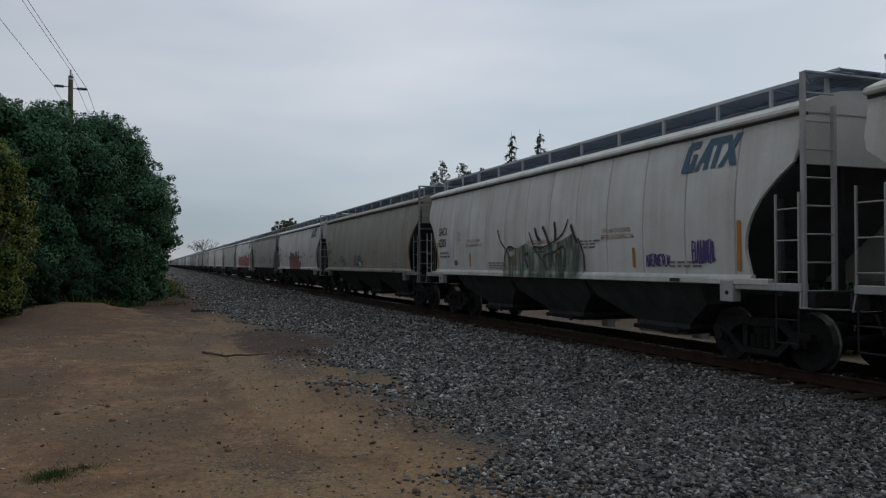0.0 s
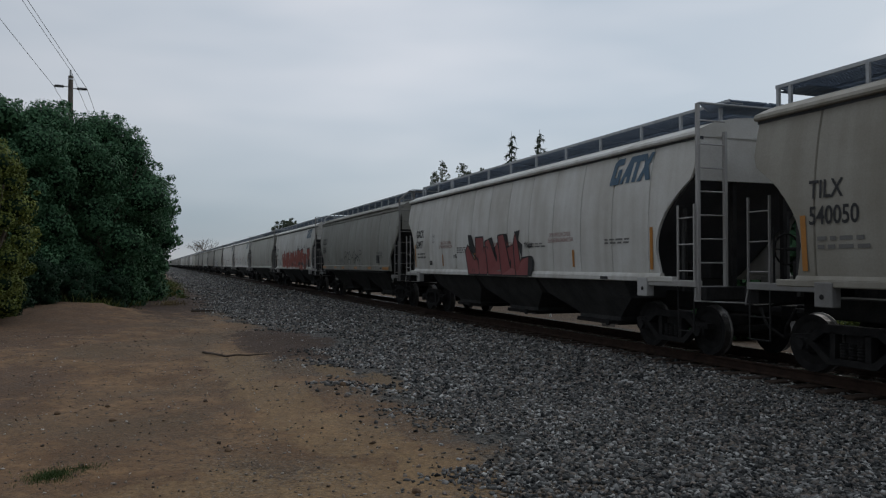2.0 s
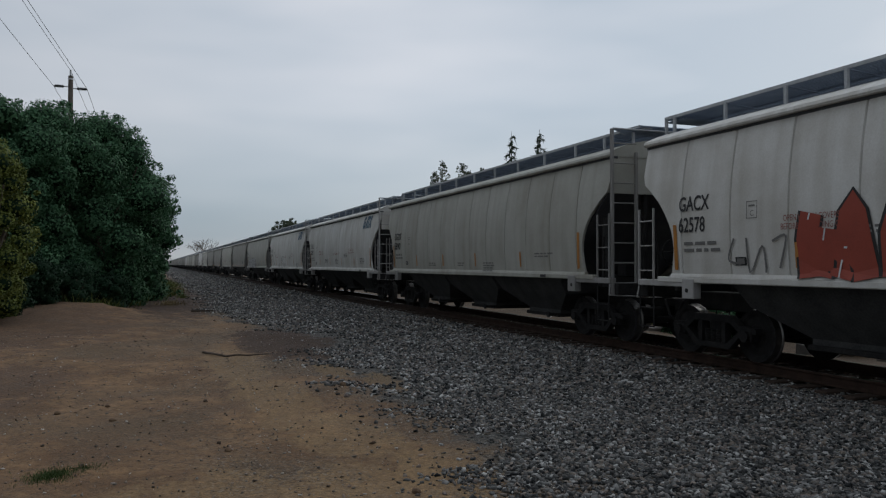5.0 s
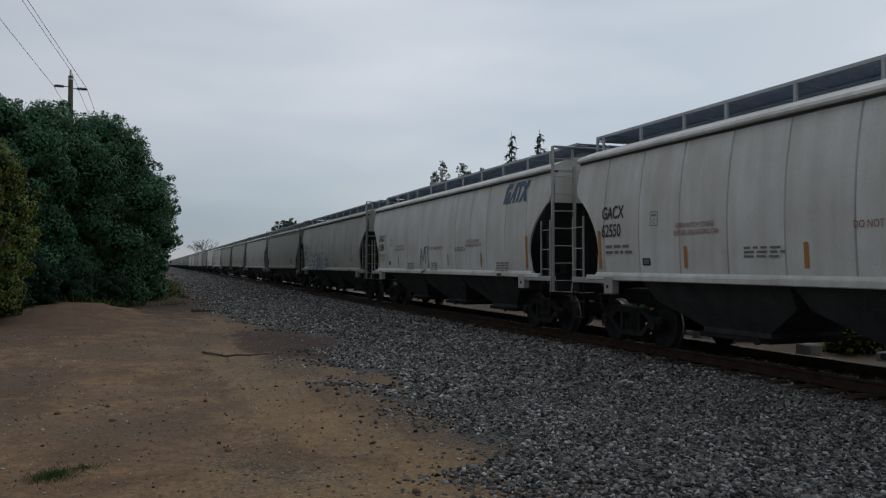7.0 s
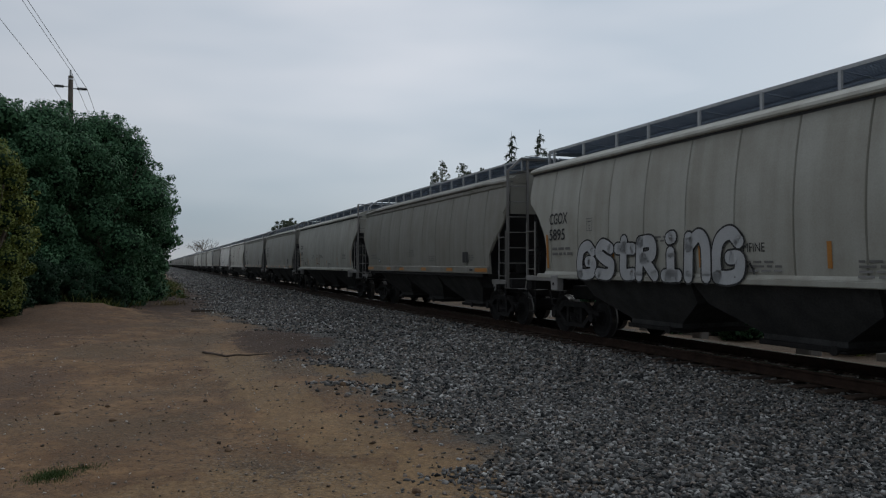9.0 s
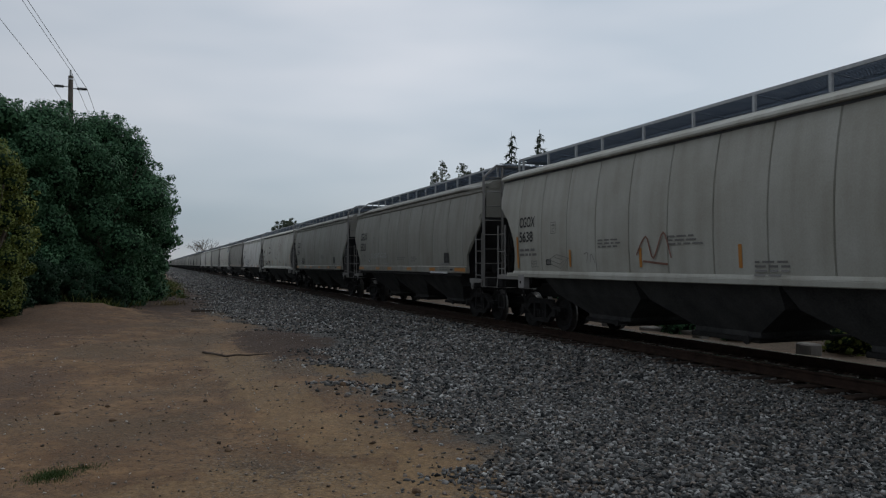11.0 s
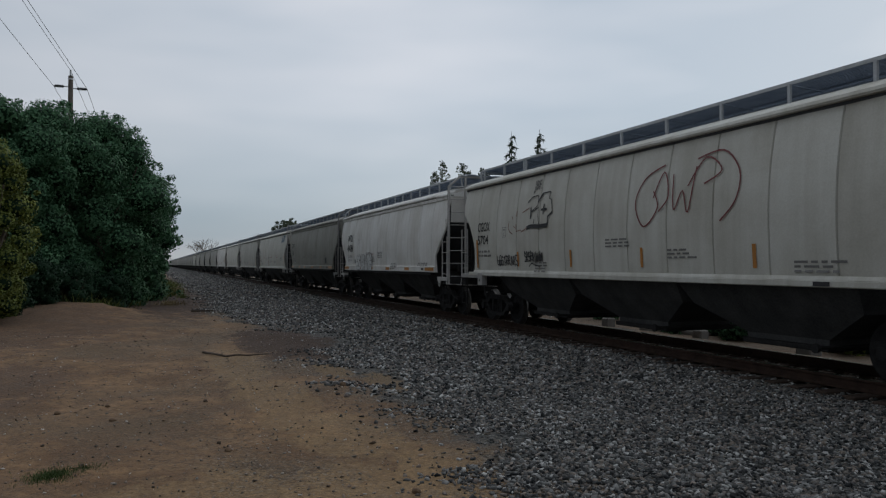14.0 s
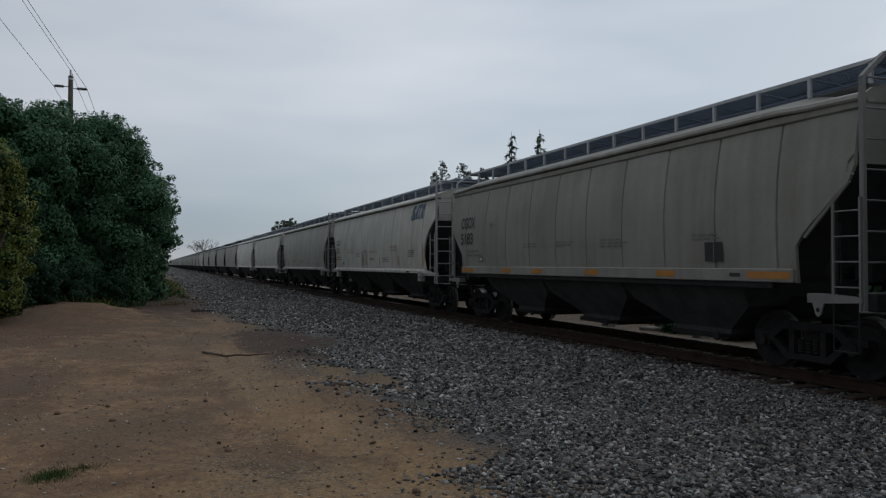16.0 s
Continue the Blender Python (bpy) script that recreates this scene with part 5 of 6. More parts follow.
    if n == 5:
        mural(car, 12.5, 6.9, 1.40, 2.72, INK["scarlet"], INK["black"], 8, 51, 0.19, 0.05, True, [8, 5, 8, 4, 5, 8, 2, 8])
        mural(car, 6.9, 1.25, 1.38, 2.74, INK["scarlet"], INK["black"], 5, 52, 0.22, 0.08, True, [8, 2, 3, 1, 9])
        drawn(car, 13.9, 12.5, 1.5, 2.2, INK["grey"], 0.02, [[(0.1, 0.9), (0.0, 0.4), (0.2, 0.3)], [(0.3, 0.9), (0.35, 0.1), (0.55, 0.7), (0.6, 0.1)], [(0.7, 0.8), (0.9, 0.9), (0.8, 0.2)]])
        tag_strokes(car, 6.2, 1.5, 2.72, 2.95, INK["grey"], 4, 55, 0.02)
    if n == 8:
        drawn(car, 9.7, 8.75, 1.39, 2.33, INK["black"], 0.026, [[(0.1, 0.95), (0.35, 0.45), (0.5, 0.95), (0.85, 1.0), (0.95, 0.2)], [(0.1, 0.95), (0.05, 0.3), (0.2, 0.0), (0.7, 0.15)], [(0.55, 0.9), (0.6, 0.35)]], False)
    if n == 9:
        fat_word(car, "GSTRING", 13.85, 8.6, 1.36, 2.22, INK["silver"], INK["black"], 0.115, 0.035, 0.02)
        lettering(car, "IMFINE", 8.68, 1.90, 0.21, INK["black"], 0.85, "spray_letters")
        drawn(car, L - 7.5, L - 8.1, 1.45, 1.75, INK["black"], 0.02, [[(0.1, 0.9), (0.2, 0.1)], [(0.4, 0.9), (0.55, 0.2)], [(0.7, 0.9), (0.9, 0.3)]])
    if n == 11:
        tag_strokes(car, L - 2.0, L - 2.4, 1.62, 1.8, INK["grey"], 3, 111, 0.008)
        drawn(car, L - 2.95, L - 3.9, 1.60, 1.95, INK["grey"], 0.008, [[(0.0, 0.6), (0.4, 0.95), (1.0, 0.7), (0.55, 0.3), (0.0, 0.6)], [(0.0, 0.6), (0.1, 0.3), (0.6, 0.0), (1.0, 0.7)], [(0.3, 0.75), (0.7, 0.6)]], False)
        drawn(car, L - 4.6, L - 5.1, 1.7, 1.95, INK["grey"], 0.008, [[(0.0, 0.9), (0.3, 1.0), (0.2, 0.1)], [(0.5, 0.2), (0.6, 0.9), (0.9, 0.1)]])
        drawn(car, L - 6.6, L - 7.7, 1.7, 2.3, INK["rust"], 0.02, [[(0.0, 0.3), (0.3, 0.9), (0.5, 0.2), (0.8, 1.0), (1.0, 0.2)], [(0.2, 0.1), (0.9, 0.0)]])
    if n == 17:
        drawn(car, 9.9, 9.0, 1.45, 2.33, INK["black"], 0.026, [[(0.1, 0.95), (0.35, 0.45), (0.5, 0.95), (0.85, 1.0), (0.95, 0.2)], [(0.1, 0.95), (0.05, 0.3)]], False)
    if n == 12:
        tag_strokes(car, L - 3.2, L - 5.6, 1.95, 2.18, INK["silver"], 9, 121, 0.010)
        patch(car, "chalk_patch", 4.3, 2.6, 1.40, 1.46, INK["white"], 0.018)
    if n == 13:
        fat_word(car, "GSTRING", 12.42, 11.55, 1.70, 2.08, INK["black"], INK["black"], 0.012, 0.010)
    if n == 14:
        lettering(car, "JBF.", L - 4.75, 3.6, 0.34, INK["grey"], 0.8, "spray_letters")
        box_of = (L - 3.35, L - 5.85, 2.5, 3.5)
        drawn(car, *box_of, INK["black"], 0.014, [[(0.46, 0.8), (0.55, 0.92), (0.67, 0.94)], [(0.67, 0.94), (0.69, 0.78), (0.68, 0.67), (0.55, 0.55)], [(0.93, 0.98), (0.91, 0.81), (0.96, 0.79), (1.0, 0.47)], [(0.78, 0.98), (0.93, 0.98)], [(0.53, 0.52), (0.71, 0.63), (0.70, 0.41), (0.73, 0.18)], [(0.62, 0.35), (0.61, 0.15)]], False)
        drawn(car, *box_of, INK["black"], 0.028, [[(0.68, 0.76), (0.73, 0.88), (0.78, 0.98)], [(1.0, 0.47), (0.91, 0.37), (0.91, 0.17)], [(0.54, 0.66), (0.54, 0.36)], [(0.82, 0.7), (0.81, 0.44)], [(0.76, 0.56), (0.88, 0.56)]], False)
        drawn(car, *box_of, INK["black"], 0.05, [[(0.46, 0.13), (0.55, 0.17), (0.73, 0.15), (0.91, 0.16)]], False)
        drawn(car, *box_of, INK["rust"], 0.014, [[(0.04, 0.37), (0.02, 0.19), (0.06, 0.07), (0.13, 0.01)], [(0.15, 0.22), (0.2, 0.15), (0.21, 0.26), (0.22, 0.07), (0.33, 0.1), (0.34, 0.05), (0.46, 0.13)], [(0.22, 0.61), (0.2, 0.44)], [(0.1, 0.5), (0.13, 0.4)], [(0.35, 0.55), (0.5, 0.65)]], False)
        tag_strokes(car, L - 2.65, L - 3.95, 1.66, 1.95, INK["black"], 9, 144, 0.018)
        tag_strokes(car, L - 4.35, L - 5.35, 1.76, 2.03, INK["black"], 9, 145, 0.018)
        drawn(car, L - 4.6, L - 5.2, 1.62, 1.74, INK["black"], 0.016, [[(0.0, 0.2), (0.3, 0.9), (0.5, 0.6), (1.0, 0.2)]])
        drawn(car, 7.4, 4.5, 2.3, 3.65, INK["darkred"], 0.016, [[(0.3, 0.95), (0.1, 0.8), (0.0, 0.45), (0.1, 0.1), (0.25, 0.35), (0.2, 0.6)], [(0.2, 0.5), (0.3, 0.85), (0.36, 0.5), (0.26, 0.3)], [(0.4, 0.8), (0.42, 0.3), (0.5, 0.55), (0.56, 0.25), (0.62, 0.85)], [(0.55, 0.6), (0.7, 0.95), (0.85, 0.75), (0.7, 0.6)],
              [(0.62, 0.95), (0.85, 1.0), (1.0, 0.7), (0.98, 0.35), (0.85, 0.1)]])
    if n == 15:
        fat_word(car, "GSTRING", 12.0, 9.25, 1.42, 2.12, INK["chalk"], INK["black"], 0.085, 0.020, 0.01)
        lettering(car, "WARNING", 9.55, 2.12, 0.13, INK["rust"], 0.85)
        data_block(car, 9.7, 2.0, 4, 0.7, INK["grey"], 0.03)


build_train()

# ---- poles and trees ----
def leaves(name, centres, radii, per, size, mat, parent, seed, flat=0.8):
    """A crown of many small leaf sprays over lumpy clumps."""
    rng = np.random.default_rng(seed)
    V, F = [], []
    quad = np.array([[-0.5, 0, 0], [0, -0.32, 0.06], [0.5, 0, 0], [0, 0.32, 0.06]])
    pts, out = [], []
    for c, r, n in zip(centres, radii, per):
        d = rng.normal(size=(n, 3))
        d /= np.linalg.norm(d, axis=1, keepdims=True)
        rad = r * (0.74 + 0.34 * rng.random(n) ** 1.3)
        pts.append(np.asarray(c) + d * rad[:, None] * np.array([1, 1, flat]))
        out.append(d)
    pts = np.concatenate(pts)
    n = len(pts)
    # leaves face roughly outwards from their clump
    a = np.concatenate(out) + rng.normal(0, 0.42, (n, 3))
    a /= np.linalg.norm(a, axis=1, keepdims=True)
    b = np.cross(a, rng.normal(size=(n, 3)))
    b /= np.linalg.norm(b, axis=1, keepdims=True)
    R = np.stack([b, np.cross(a, b), a], 2)
    s = size * rng.uniform(0.5, 1.4, n)
    v = np.einsum("nij,kj->nki", R, quad) * s[:, None, None] + pts[:, None, :]
    f = np.arange(n * 4).reshape(n, 4)
    return raw(name, v.reshape(-1, 3), f, mat, parent)


def clump_core(bm, c, r, seed, flat=0.8):
    g = bmesh.ops.create_icosphere(bm, subdivisions=2, radius=r)
    for v in g["verts"]:
        k = 1 + 0.22 * noise.noise(v.co * (1.4 / max(r, 0.3)) + Vector((seed, 0, 0)))
        v.co = Vector(c) + Vector((v.co.x, v.co.y, v.co.z * flat)) * k


def broad_tree(name, x, y, height, spread, mat, label, seed, count=7000, low=0.6, leaf=0.26, group="trees beside the lane"):
    """A bushy tree: tapered trunk with limbs, and a crown of clumps reaching low."""
    rng = random.Random(seed)
    z = float(level(x, y))
    tree = new(name)
    tree.matrix_basis = pose(x, y, z)
    bm = bmesh.new()
    tube(bm, (0, 0, -0.1), (0.1, 0, height * 0.45), 0.20, 8, 0.12)
    for k in range(7):
        a = k * 2.4 + rng.uniform(-0.4, 0.4)
        h0 = height * rng.uniform(0.15, 0.42)
        tip = (math.cos(a) * spread * 0.55, math.sin(a) * spread * 0.55, height * rng.uniform(0.4, 0.8))
        tube(bm, (0.05, 0, h0), tip, 0.09, 6, 0.03)
    part("trunk", bm, BARK, tree)
    C, R = [], []
    tries = 34
    for k in range(tries):
        rng.random()
        zz = low + (height - low) * (k + 0.5) / tries
        h = (zz - low) / (height - low)
        env = spread * (0.80 + 0.35 * math.sin(h * 2.4)) * math.sqrt(max(0.05, 1 - max(0, (h - 0.45) / 0.56) ** 2.2))
        a = k * 2.399 + rng.uniform(-0.3, 0.3)
        rr = env * rng.uniform(0.5, 0.92)
        r = spread * rng.uniform(0.24, 0.40)
        C.append((math.cos(a) * max(0, rr - r * 0.5), math.sin(a) * max(0, rr - r * 0.5), min(zz, height - r * 0.6)))
        R.append(r)
    core_count = len(C)
    # small outlying sprays make the outline uneven
    for k in range(130):
        i = rng.randrange(core_count)
        d = Vector((rng.uniform(-1, 1), rng.uniform(-1, 1), rng.uniform(-0.4, 1.0))).normalized()
        C.append(tuple(Vector(C[i]) + d * R[i] * rng.uniform(0.98, 1.36)))
        R.append(spread * rng.uniform(0.035, 0.11))
    tot = sum(r * r for r in R)
    per = [max(20, int(count * r * r / tot)) for r in R]
    crown = leaves("crown", C, R, per, leaf, mat, tree, seed)
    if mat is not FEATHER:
        # dark lumps close the crown and carry its inner shade as colour
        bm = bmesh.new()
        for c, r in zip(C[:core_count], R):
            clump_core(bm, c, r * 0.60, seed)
        part("inner_foliage", bm, SHADE_CORE, tree, smooth=True)
    tagged(tree, label, "tree", group)
    return tree


def conifer(x, y, height, spread, seed, lean=0.0, thin=1.0):
    rng = np.random.default_rng(seed)
    tree = new("conifer")
    tree.matrix_basis = pose(x, y, float(level(x, y)))
    bm = bmesh.new()
    tube(bm, (0, 0, -0.1), (lean, 0, height), 0.22, 8, 0.02)
    V = []
    nb = int(height * 3.2)
    for k in range(nb):
        h = 0.18 + 0.80 * k / nb
        z = height * h
        ln = spread * (1.02 - h) ** 0.8 * rng.uniform(0.5, 1.5) + 0.15
        a = k * 2.4 + rng.uniform(-0.5, 0.5)
        d = np.array([math.cos(a), math.sin(a), rng.uniform(-0.05, 0.45)])
        root = np.array([lean * h, 0, z])
        tip = root + d * ln
        tube(bm, root, tip, 0.035, 5, 0.008)
        m = int(26 * ln * thin) + 8
        t = rng.uniform(0.15, 1.0, m)
        p = root + (tip - root) * t[:, None]
        p[:, 2] -= 0.55 * (t ** 2) * ln
        for c in p:
            e = rng.normal(0, 0.20, 3)
            e[2] = -abs(rng.normal(0, 0.40))
            wv = np.cross(e, rng.normal(size=3))
            wv = wv / (np.linalg.norm(wv) + 1e-6) * 0.07
            V += [c - wv, c + e * 0.5 - wv * 0.7, c + e, c + wv]
    part("trunk", bm, BARK, tree)
    V = np.array(V)
    raw("crown", V, np.arange(len(V)).reshape(-1, 4), NEEDLE, tree)
    tagged(tree, "tall sparse dark green conifer behind the train", "tree", "conifers behind the track")


def grass_patch(name, x, y, rx, ry, blades, height, mat, label, seed, kind="stuff"):
    rng = np.random.default_rng(seed)
    a, r = rng.uniform(0, math.tau, blades), np.abs(rng.normal(0, 0.5, blades))
    px, py = x + np.cos(a) * r * rx, y + np.sin(a) * r * ry
    pz = level(px, py) - 0.01
    h = height * rng.uniform(0.35, 1.1, blades)
    b = rng.uniform(0, math.tau, blades)
    lean = rng.uniform(0.1, 0.7, blades) * h
    w = np.maximum(0.0032, 0.035 * h)
    V = np.zeros((blades, 4, 3))
    V[:, 0] = np.stack([px - np.sin(b) * w, py + np.cos(b) * w, pz], 1)
    V[:, 1] = np.stack([px + np.sin(b) * w, py - np.cos(b) * w, pz], 1)
    V[:, 2] = np.stack([px + np.cos(b) * lean * 0.5 + np.sin(b) * w * 0.6, py + np.sin(b) * lean * 0.5 - np.cos(b) * w * 0.6, pz + h * 0.6], 1)
    V[:, 3] = np.stack([px + np.cos(b) * lean, py + np.sin(b) * lean, pz + h], 1)
    ob = raw(name, V.reshape(-1, 3), np.arange(blades * 4).reshape(-1, 4), mat)
    tagged(ob, label, "grass", kind=kind)


def place(px, py, z):
    """Ground place seen in that direction: (side offset, way along the track)."""
    dx, dy = px - 278.0, py - 468.0
    X = (1.70 - z) * 0.937 * dx / dy
    return X, 1546.0 * X / dx - X * 0.3725


def build_trees():
    deep = "dense dark green bushy tree beside the dirt lane"
    T = [(-2.75, 41.0, 9.15, 3.75, 1), (-4.9, 39.5, 9.2, 3.2, 12), (-6.6, 37.5, 9.0, 3.4, 2), (-10.0, 36, 9.1, 3.8, 3), (-1.6, 46.5, 7.8, 2.8, 13), (-2.3, 52, 8.8, 3.6, 4), (-7.5, 47, 9.4, 3.8, 6), (-2.0, 64, 8.4, 3.6, 5), (-1.9, 78, 8.4, 3.6, 7)]
    for x, y, h, s, k in T:
        broad_tree("tree", x, y, h, s, LEAF, deep, k, 58000 if y < 43 else 14000, 0.4, 0.13 if y < 43 else 0.20)
    broad_tree("tree", -5.0, 27.5, 5.5, 1.75, LEAFY, "yellow-green leafy tree at the lane's edge", 11, 26000, 0.5, 0.095)
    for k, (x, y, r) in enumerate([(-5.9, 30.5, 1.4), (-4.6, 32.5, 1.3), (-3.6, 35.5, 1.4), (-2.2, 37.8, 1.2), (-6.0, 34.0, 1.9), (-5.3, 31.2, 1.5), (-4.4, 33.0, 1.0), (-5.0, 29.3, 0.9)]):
        broad_tree("bush", x, y, r * 1.3, r, SHADED_SHRUB, "low green bush at the foot of the trees, leaves darkened for shade", 30 + k, 8000, 0.1, 0.10, "bushes beside the lane")
    for k, (x, y, h, s) in enumerate([(43.2, 90, 19.3, 2.7), (46.6, 90, 19.8, 3.8)]):
        conifer(x, y, h, s, 60 + k, 0.5 if k == 1 else -0.2)
    for k, (x, y, h, s) in enumerate([(34.2, 95, 14.2, 0.9), (35.6, 95.5, 15.6, 1.15), (38.2, 95, 15.5, 1.2), (39.4, 96, 14.6, 0.9), (41.0, 95, 15.0, 0.8), (42.2, 96, 14.8, 0.9)]):
        broad_tree("tree", x, y, h, s, FEATHER, "slim grey-green feathery tree behind the train", 120 + k, 2600, 7.0, 0.17, "feathery trees behind the track")
    # far trees take the paler leaf colour in place of haze
    broad_tree("tree", 28.6, 180, 11.9, 4.2, FEATHER, "distant round-topped tree beyond the track, leaves greyed for haze", 71, 5200, 2.0, 0.45, "far trees")
    broad_tree("tree", 33.5, 190, 11.2, 4.4, FEATHER, "distant round-topped tree beyond the track, leaves greyed for haze", 72, 5200, 2.0, 0.45, "far trees")
    # tree row added to shut out sky between cars, kept hidden behind the train
    rng = random.Random(9)
    for k in range(20):
        y = 3 + 3.4 * k
        broad_tree("hedge_tree", 24.5 + rng.uniform(-1.2, 1.2), y + rng.uniform(-0.6, 0.6), rng.uniform(6.2, 7.6), rng.uniform(3.0, 3.6), LEAF, "dark green tree beyond the track, added to block sky between cars", 80 + k, 2400, -0.2, 0.42, "hedge beyond the track")
    for k, (x, y, r) in enumerate([(14.6, 18.9, 0.75), (15.1, 20.0, 0.6), (15.0, 16.9, 0.75), (15.4, 18.0, 0.6), (15.2, 13.4, 0.8), (15.9, 12.6, 0.7), (15.6, 24.6, 0.6), (15.8, 8.0, 0.75)]):
        broad_tree("bush", x, y, r * 0.92, r, LEAFY if k % 3 == 1 else LEAF, "low green bush on bare ground beyond the track", 110 + k, 1600, 0.05, 0.09, "bushes beyond the track")


build_trees()


def bare_tree(x, y, height, reach, seed):
    """A leafless tree: one tall stem with long side branches and twigs."""
    rng = random.Random(seed)
    tree = new("bare_tree")
    tree.matrix_basis = pose(x, y, float(level(x, y)))
    bm = bmesh.new()

    def fork(p, d, ln, r, deep):
        q = p + d * ln
        tube(bm, p, q, r, 5, r * 0.62)
        if deep == 0:
            return
        for k in range(3 if deep > 1 else 4):
            e = (d * 0.9 + Vector((rng.uniform(-1, 1), rng.uniform(-1, 1), rng.uniform(-0.35, 0.6)))).normalized()
            fork(p.lerp(q, rng.uniform(0.55, 1.0)), e, ln * rng.uniform(0.55, 0.85), r * 0.55, deep - 1)

    fork(Vector((0, 0, -0.2)), Vector((0.05, 0, 1)), height * 0.34, 0.36, 0)
    for k in range(7):
        a = k * 0.9 + rng.uniform(-0.3, 0.3)
        out = rng.uniform(0.25, 1.1)
        fork(Vector((0.1, 0, height * rng.uniform(0.22, 0.34))), Vector((math.cos(a) * out, math.sin(a) * out, 0.75)).normalized(), reach * rng.uniform(0.40, 0.58), 0.17, 3)
    part("trunk", bm, BARK, tree)
    tagged(tree, "distant leafless tree with spreading grey branches", "tree", "far trees")


bare_tree(15.3, 285, 12.0, 7.6, 5)


def utility_pole(x, y, height, name="utility_pole"):
    pole = new(name)
    z = float(level(x, y))
    pole.matrix_basis = pose(x, y, z, 0, 0, -2)
    H = height - z
    bm = bmesh.new()
    tube(bm, (0, 0, -0.3), (0, 0, H - 0.35), 0.19, 10, 0.145)
    part("shaft", bm, POLEWOOD, pole)
    bm = bmesh.new()
    tube(bm, (0, 0, H - 0.42), (0, 0, H + 0.02), 0.075, 8, 0.06)
    part("pole_top_pin", bm, CERAMIC, pole)
    bm = bmesh.new()
    tube(bm, (0, 0, H - 0.62), (0, 0, H - 0.52), 0.165, 10)
    part("band", bm, CERAMIC, pole, "pale metal band")
    for s in (-1, 1):
        drop = H - 1.12 - 0.05 * s
        bm = bmesh.new()
        tube(bm, (s * 0.10, -0.05, drop), (s * 0.42, -0.05, drop), 0.035, 8)
        part("bracket_arm", bm, CERAMIC, pole, "pale metal bracket")
        bm = bmesh.new()
        for i in range(9):
            tube(bm, (s * (0.38 + 0.065 * i), -0.05, drop), (s * (0.445 + 0.065 * i), -0.05, drop), 0.10 if i % 2 else 0.065, 8)
        part("insulator", bm, WIRE, pole, "dark horizontal post insulator")
    tagged(pole, "weathered wooden utility pole with two dark side insulators", "utility pole", "poles of the power line")


POLES = [(-5.35, 55.0, 14.3), (-11.0, 5.0, 19.1), (-7.0, 117.5, 17.5)]
for px, py, ph in POLES:
    utility_pole(px, py, ph)


def cable(a, b, sag, r=0.016):
    n, bm, last = 22, bmesh.new(), None
    for k in range(n + 1):
        t = k / n
        p = Vector(a).lerp(Vector(b), t)
        p.z -= sag * 4 * t * (1 - t)
        ring = [bm.verts.new(p + Vector((math.cos(i * math.tau / 5), 0, math.sin(i * math.tau / 5))) * r) for i in range(5)]
        for i in range(5 if last else 0):
            bm.faces.new((last[i], last[(i + 1) % 5], ring[(i + 1) % 5], ring[i]))
        last = ring
    ob = part("power_cable", bm, WIRE)
    tagged(ob, "thin dark overhead power cable strung between poles", "cable", "cables of the power line")


for (ax, ay, ah), (bx, by, bh), sag in ((POLES[0], POLES[1], 0.12), (POLES[0], POLES[2], 0.05)):
    for off, low in ((-0.97, 1.12), (0.0, 0.02), (0.97, 1.12)):
        cable((ax + off, ay - 0.05, ah - low), (bx + off, by - 0.05, bh - low), sag, 0.0145)


# ---- small things on the ground ----
def on_ground(x, y):
    return float(level(x, y))


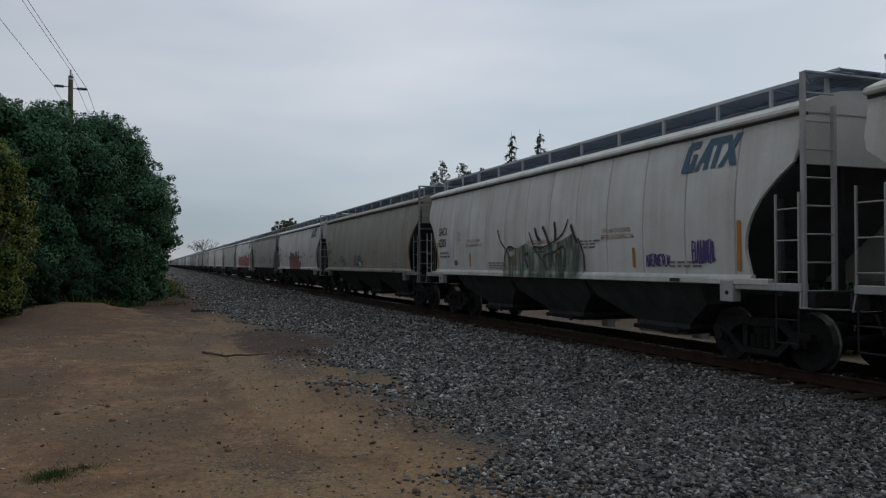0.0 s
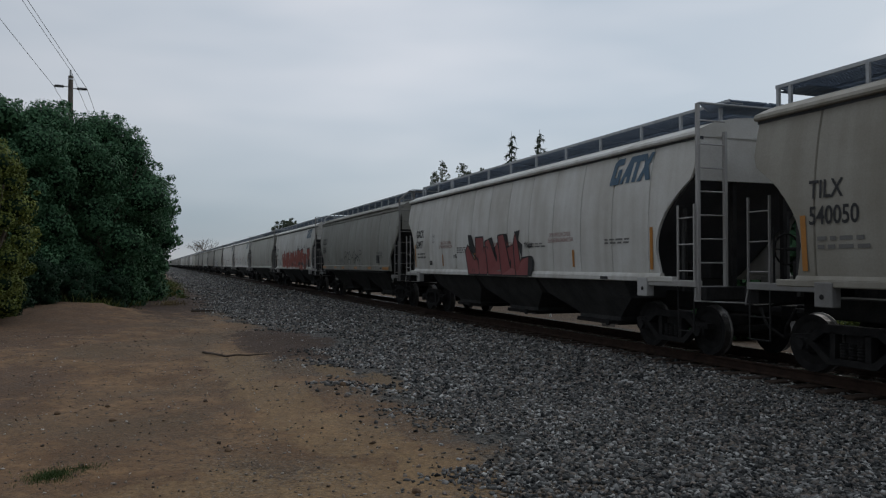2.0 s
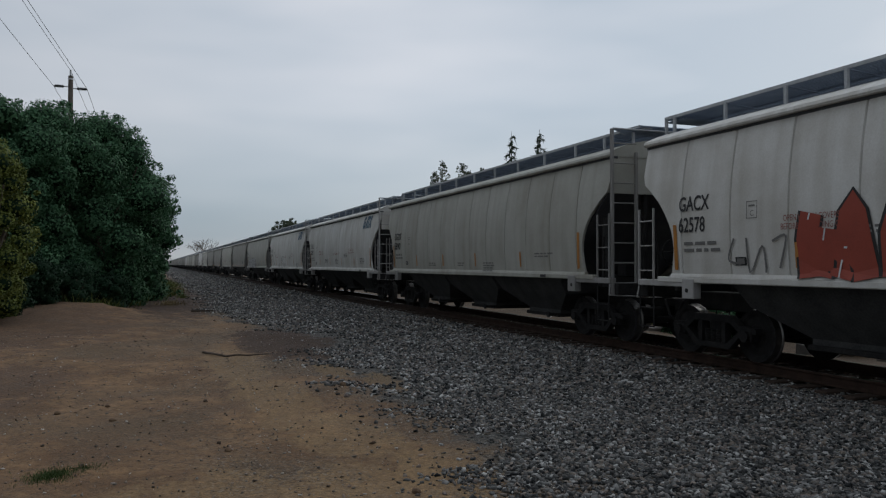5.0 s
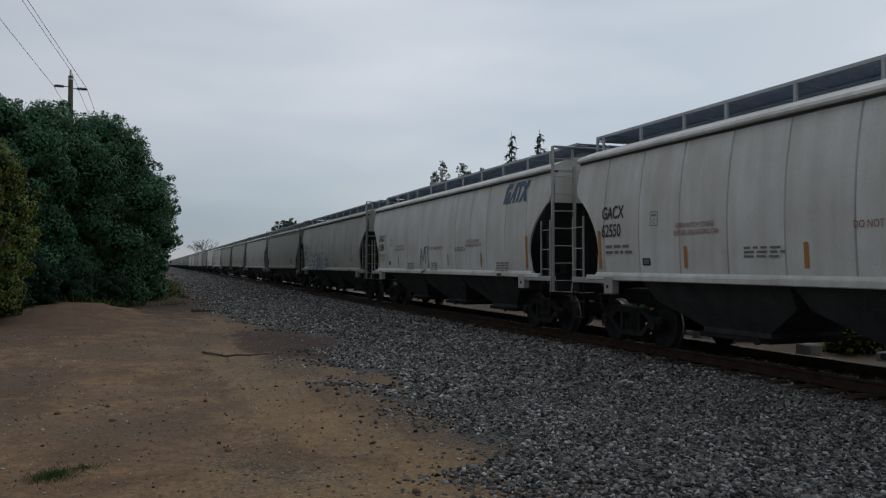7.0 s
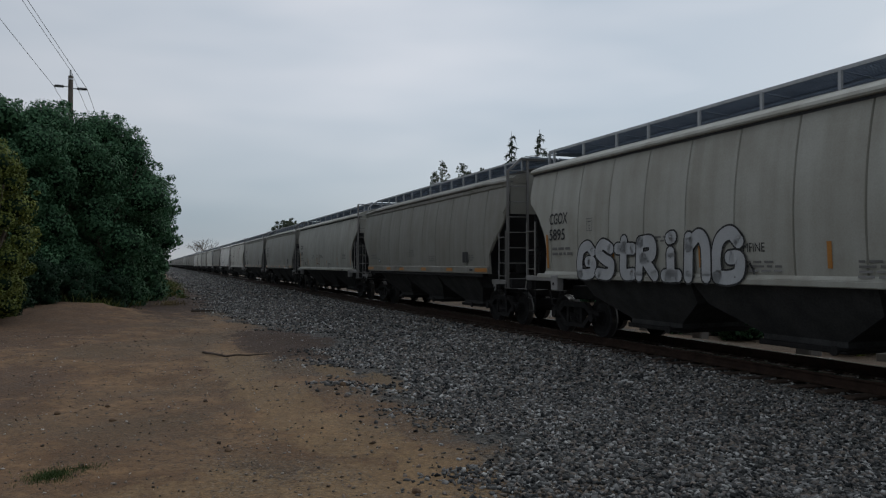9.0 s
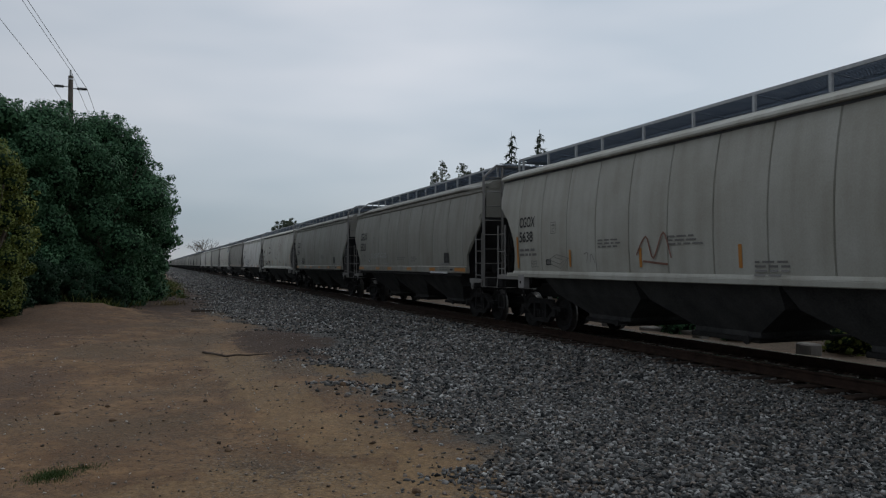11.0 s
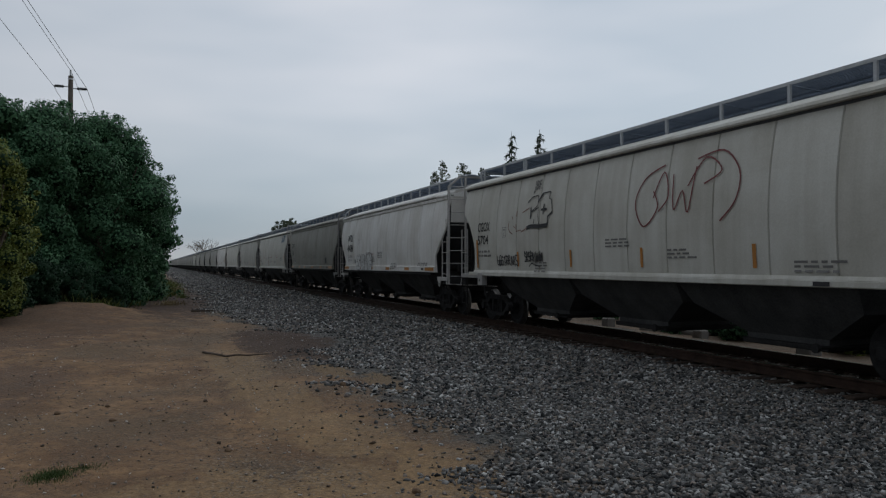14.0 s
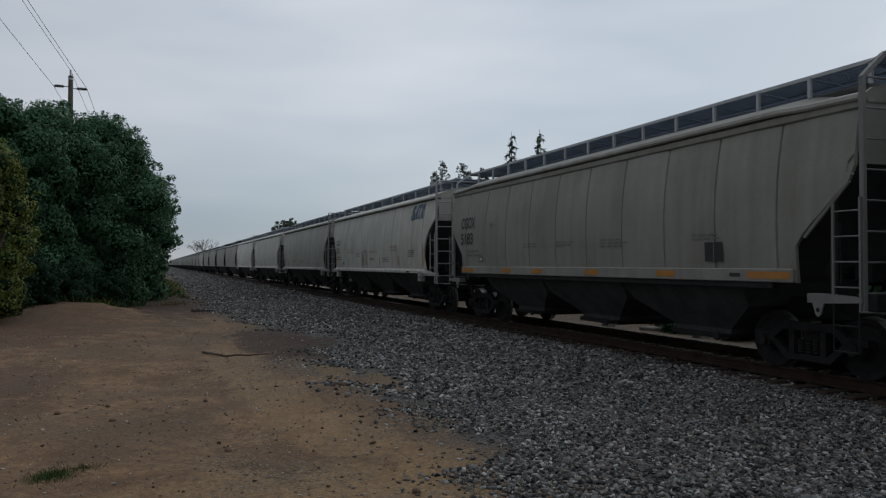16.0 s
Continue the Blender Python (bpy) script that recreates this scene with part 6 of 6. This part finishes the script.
def build_clutter():
    bm = bmesh.new()
    pts = [(1.00, 18.4), (1.18, 17.9), (1.43, 17.55), (1.68, 17.45), (1.91, 17.45), (2.15, 17.6), (2.41, 17.95), (2.46, 18.3)]
    ps = [Vector((x, y, on_ground(x, y) + 0.03 + 0.02 * (i % 2))) for i, (x, y) in enumerate(pts)]
    for i, (a, b) in enumerate(zip(ps, ps[1:])):
        tube(bm, a, b, 0.030 - 0.003 * i, 6, 0.027 - 0.003 * i)
    tagged(part("fallen_branch", bm, STICKWOOD), "dry bent grey branch lying on the dirt", "branch")
    bm = bmesh.new()
    a, b = Vector((1.4, 35.0, on_ground(1.4, 35) + 0.04)), Vector((2.3, 34.6, on_ground(2.3, 34.6) + 0.05))
    tube(bm, a, b, 0.05, 6, 0.04)
    tagged(part("fallen_branch", bm, STICKWOOD), "short dark stick lying at the gravel's edge", "branch")
    bm = bmesh.new()
    z = on_ground(14.0, 25.9)
    tube(bm, (14.0, 25.9, z - 0.05), (14.0, 25.9, z + 0.62), 0.035, 8)
    g = part("marker_post", bm, WHITEPOST)
    tagged(g, "thin white marker post in bare ground beyond the track", "post")
    for k, (x, y, sx, sy, h) in enumerate([(13.6, 13.2, 0.30, 0.55, 0.26), (13.8, 21.6, 0.3, 0.4, 0.28), (13.9, 17.2, 0.3, 0.35, 0.24), (14.6, 11.3, 0.45, 1.6, 0.2), (14.4, 19.0, 0.5, 2.2, 0.14)]):
        bm = bmesh.new()
        bevelled(bm, -sx / 2, sx / 2, -sy / 2, sy / 2, -0.05, h, 0.03)
        for v in bm.verts:
            v.co += Vector(noise.noise_vector(v.co * 3 + Vector((k, 0, 0)))) * 0.015
        ob = part("concrete_block", bm, CONCRETE)
        ob.matrix_basis = pose(x, y, on_ground(x, y), 0, 0, 7 * k - 12)
        tagged(ob, "weathered pale concrete block on the ground beyond the track", "concrete block", "blocks beyond the track")
    for k, (x, y, s) in enumerate([(0.75, 8.9, 0.07), (-0.55, 11.2, 0.07), (-0.65, 12.2, 0.06), (2.9, 12.6, 0.09), (-1.3, 12.0, 0.07), (2.2, 6.6, 0.07)]):
        bm = bmesh.new()
        bmesh.ops.create_icosphere(bm, subdivisions=2, radius=s * 0.6)
        for v in bm.verts:
            v.co *= 1 + 0.5 * noise.noise(v.co * 14 + Vector((k * 3.0, 0, 0)))
            v.co.z *= 0.75
        ob = part("rock", bm, CLOD)
        ob.matrix_basis = pose(x, y, on_ground(x, y) + s * 0.22, 0, 0, 40 * k)
        tagged(ob, "fist-sized brown stone lying on the dirt", "rock", "stones on the lane")
    grass_patch("grass_tuft", -0.96, 8.35, 0.27, 0.30, 2600, 0.048, TUFT, "low green tuft of grass on the dirt", 3)
    grass_patch("grass_tuft", -0.66, 8.5, 0.28, 0.2, 420, 0.035, TUFT, "sparse low grass on the dirt", 13)
    for k, (x, y, rx, ry, n, h, m) in enumerate([(-2.2, 44, 1.6, 4.0, 2200, 0.45, GRASS), (0.2, 58, 1.3, 8.0, 5200, 0.42, GRASS), (0.4, 74, 1.5, 9.0, 2600, 0.5, GRASS), (0.9, 60, 1.0, 6.0, 1500, 0.34, DRY),
                                                 (1.5, 50, 0.4, 1.2, 260, 0.28, GRASS), (0.6, 41, 0.9, 1.5, 500, 0.25, DRY), (-3.6, 36, 2.2, 2.2, 1600, 0.55, GRASS)]):
        grass_patch("weeds", x, y, rx, ry, n, h, m, "rough green and straw-coloured weeds beside the lane", 20 + k)
    grass_patch("weeds", 0.6, 88, 1.5, 24.0, 5200, 0.30, TUFT, "low green weeds along the edge of the gravel", 51)
    grass_patch("weeds", 1.6, 62, 0.5, 5.0, 700, 0.24, DRY, "dry weeds along the edge of the gravel", 52)
    grass_patch("weeds", 17.5, 18, 2.5, 14.0, 2600, 0.22, DRY, "dry weeds on bare ground beyond the track", 40)


build_clutter()


def motions():
    """The train rolls past; the wheels of the near cars turn."""
    times = [0.0, 2.0, 4.0, 6.0, 8.0, 10.0, 12.0, 14.0, 16.0]
    for car, s, kind, colour, mark, number in TRAIN:
        walk(car, [(t, pose(TRACK, s - gone(t), 0)) for t in times])
        if kind == "far" or s > 300:
            continue
        spin = [(k / FPS, pose(0, 0, 0, math.degrees(gone(k / FPS) / 0.457))) for k in range(16 * FPS + 1)]
        for o in car.children_recursive:
            if o.name.startswith("wheelset"):
                at = Matrix.Translation(o.location)
                walk(o, [(t, at @ m) for t, m in spin])


motions()
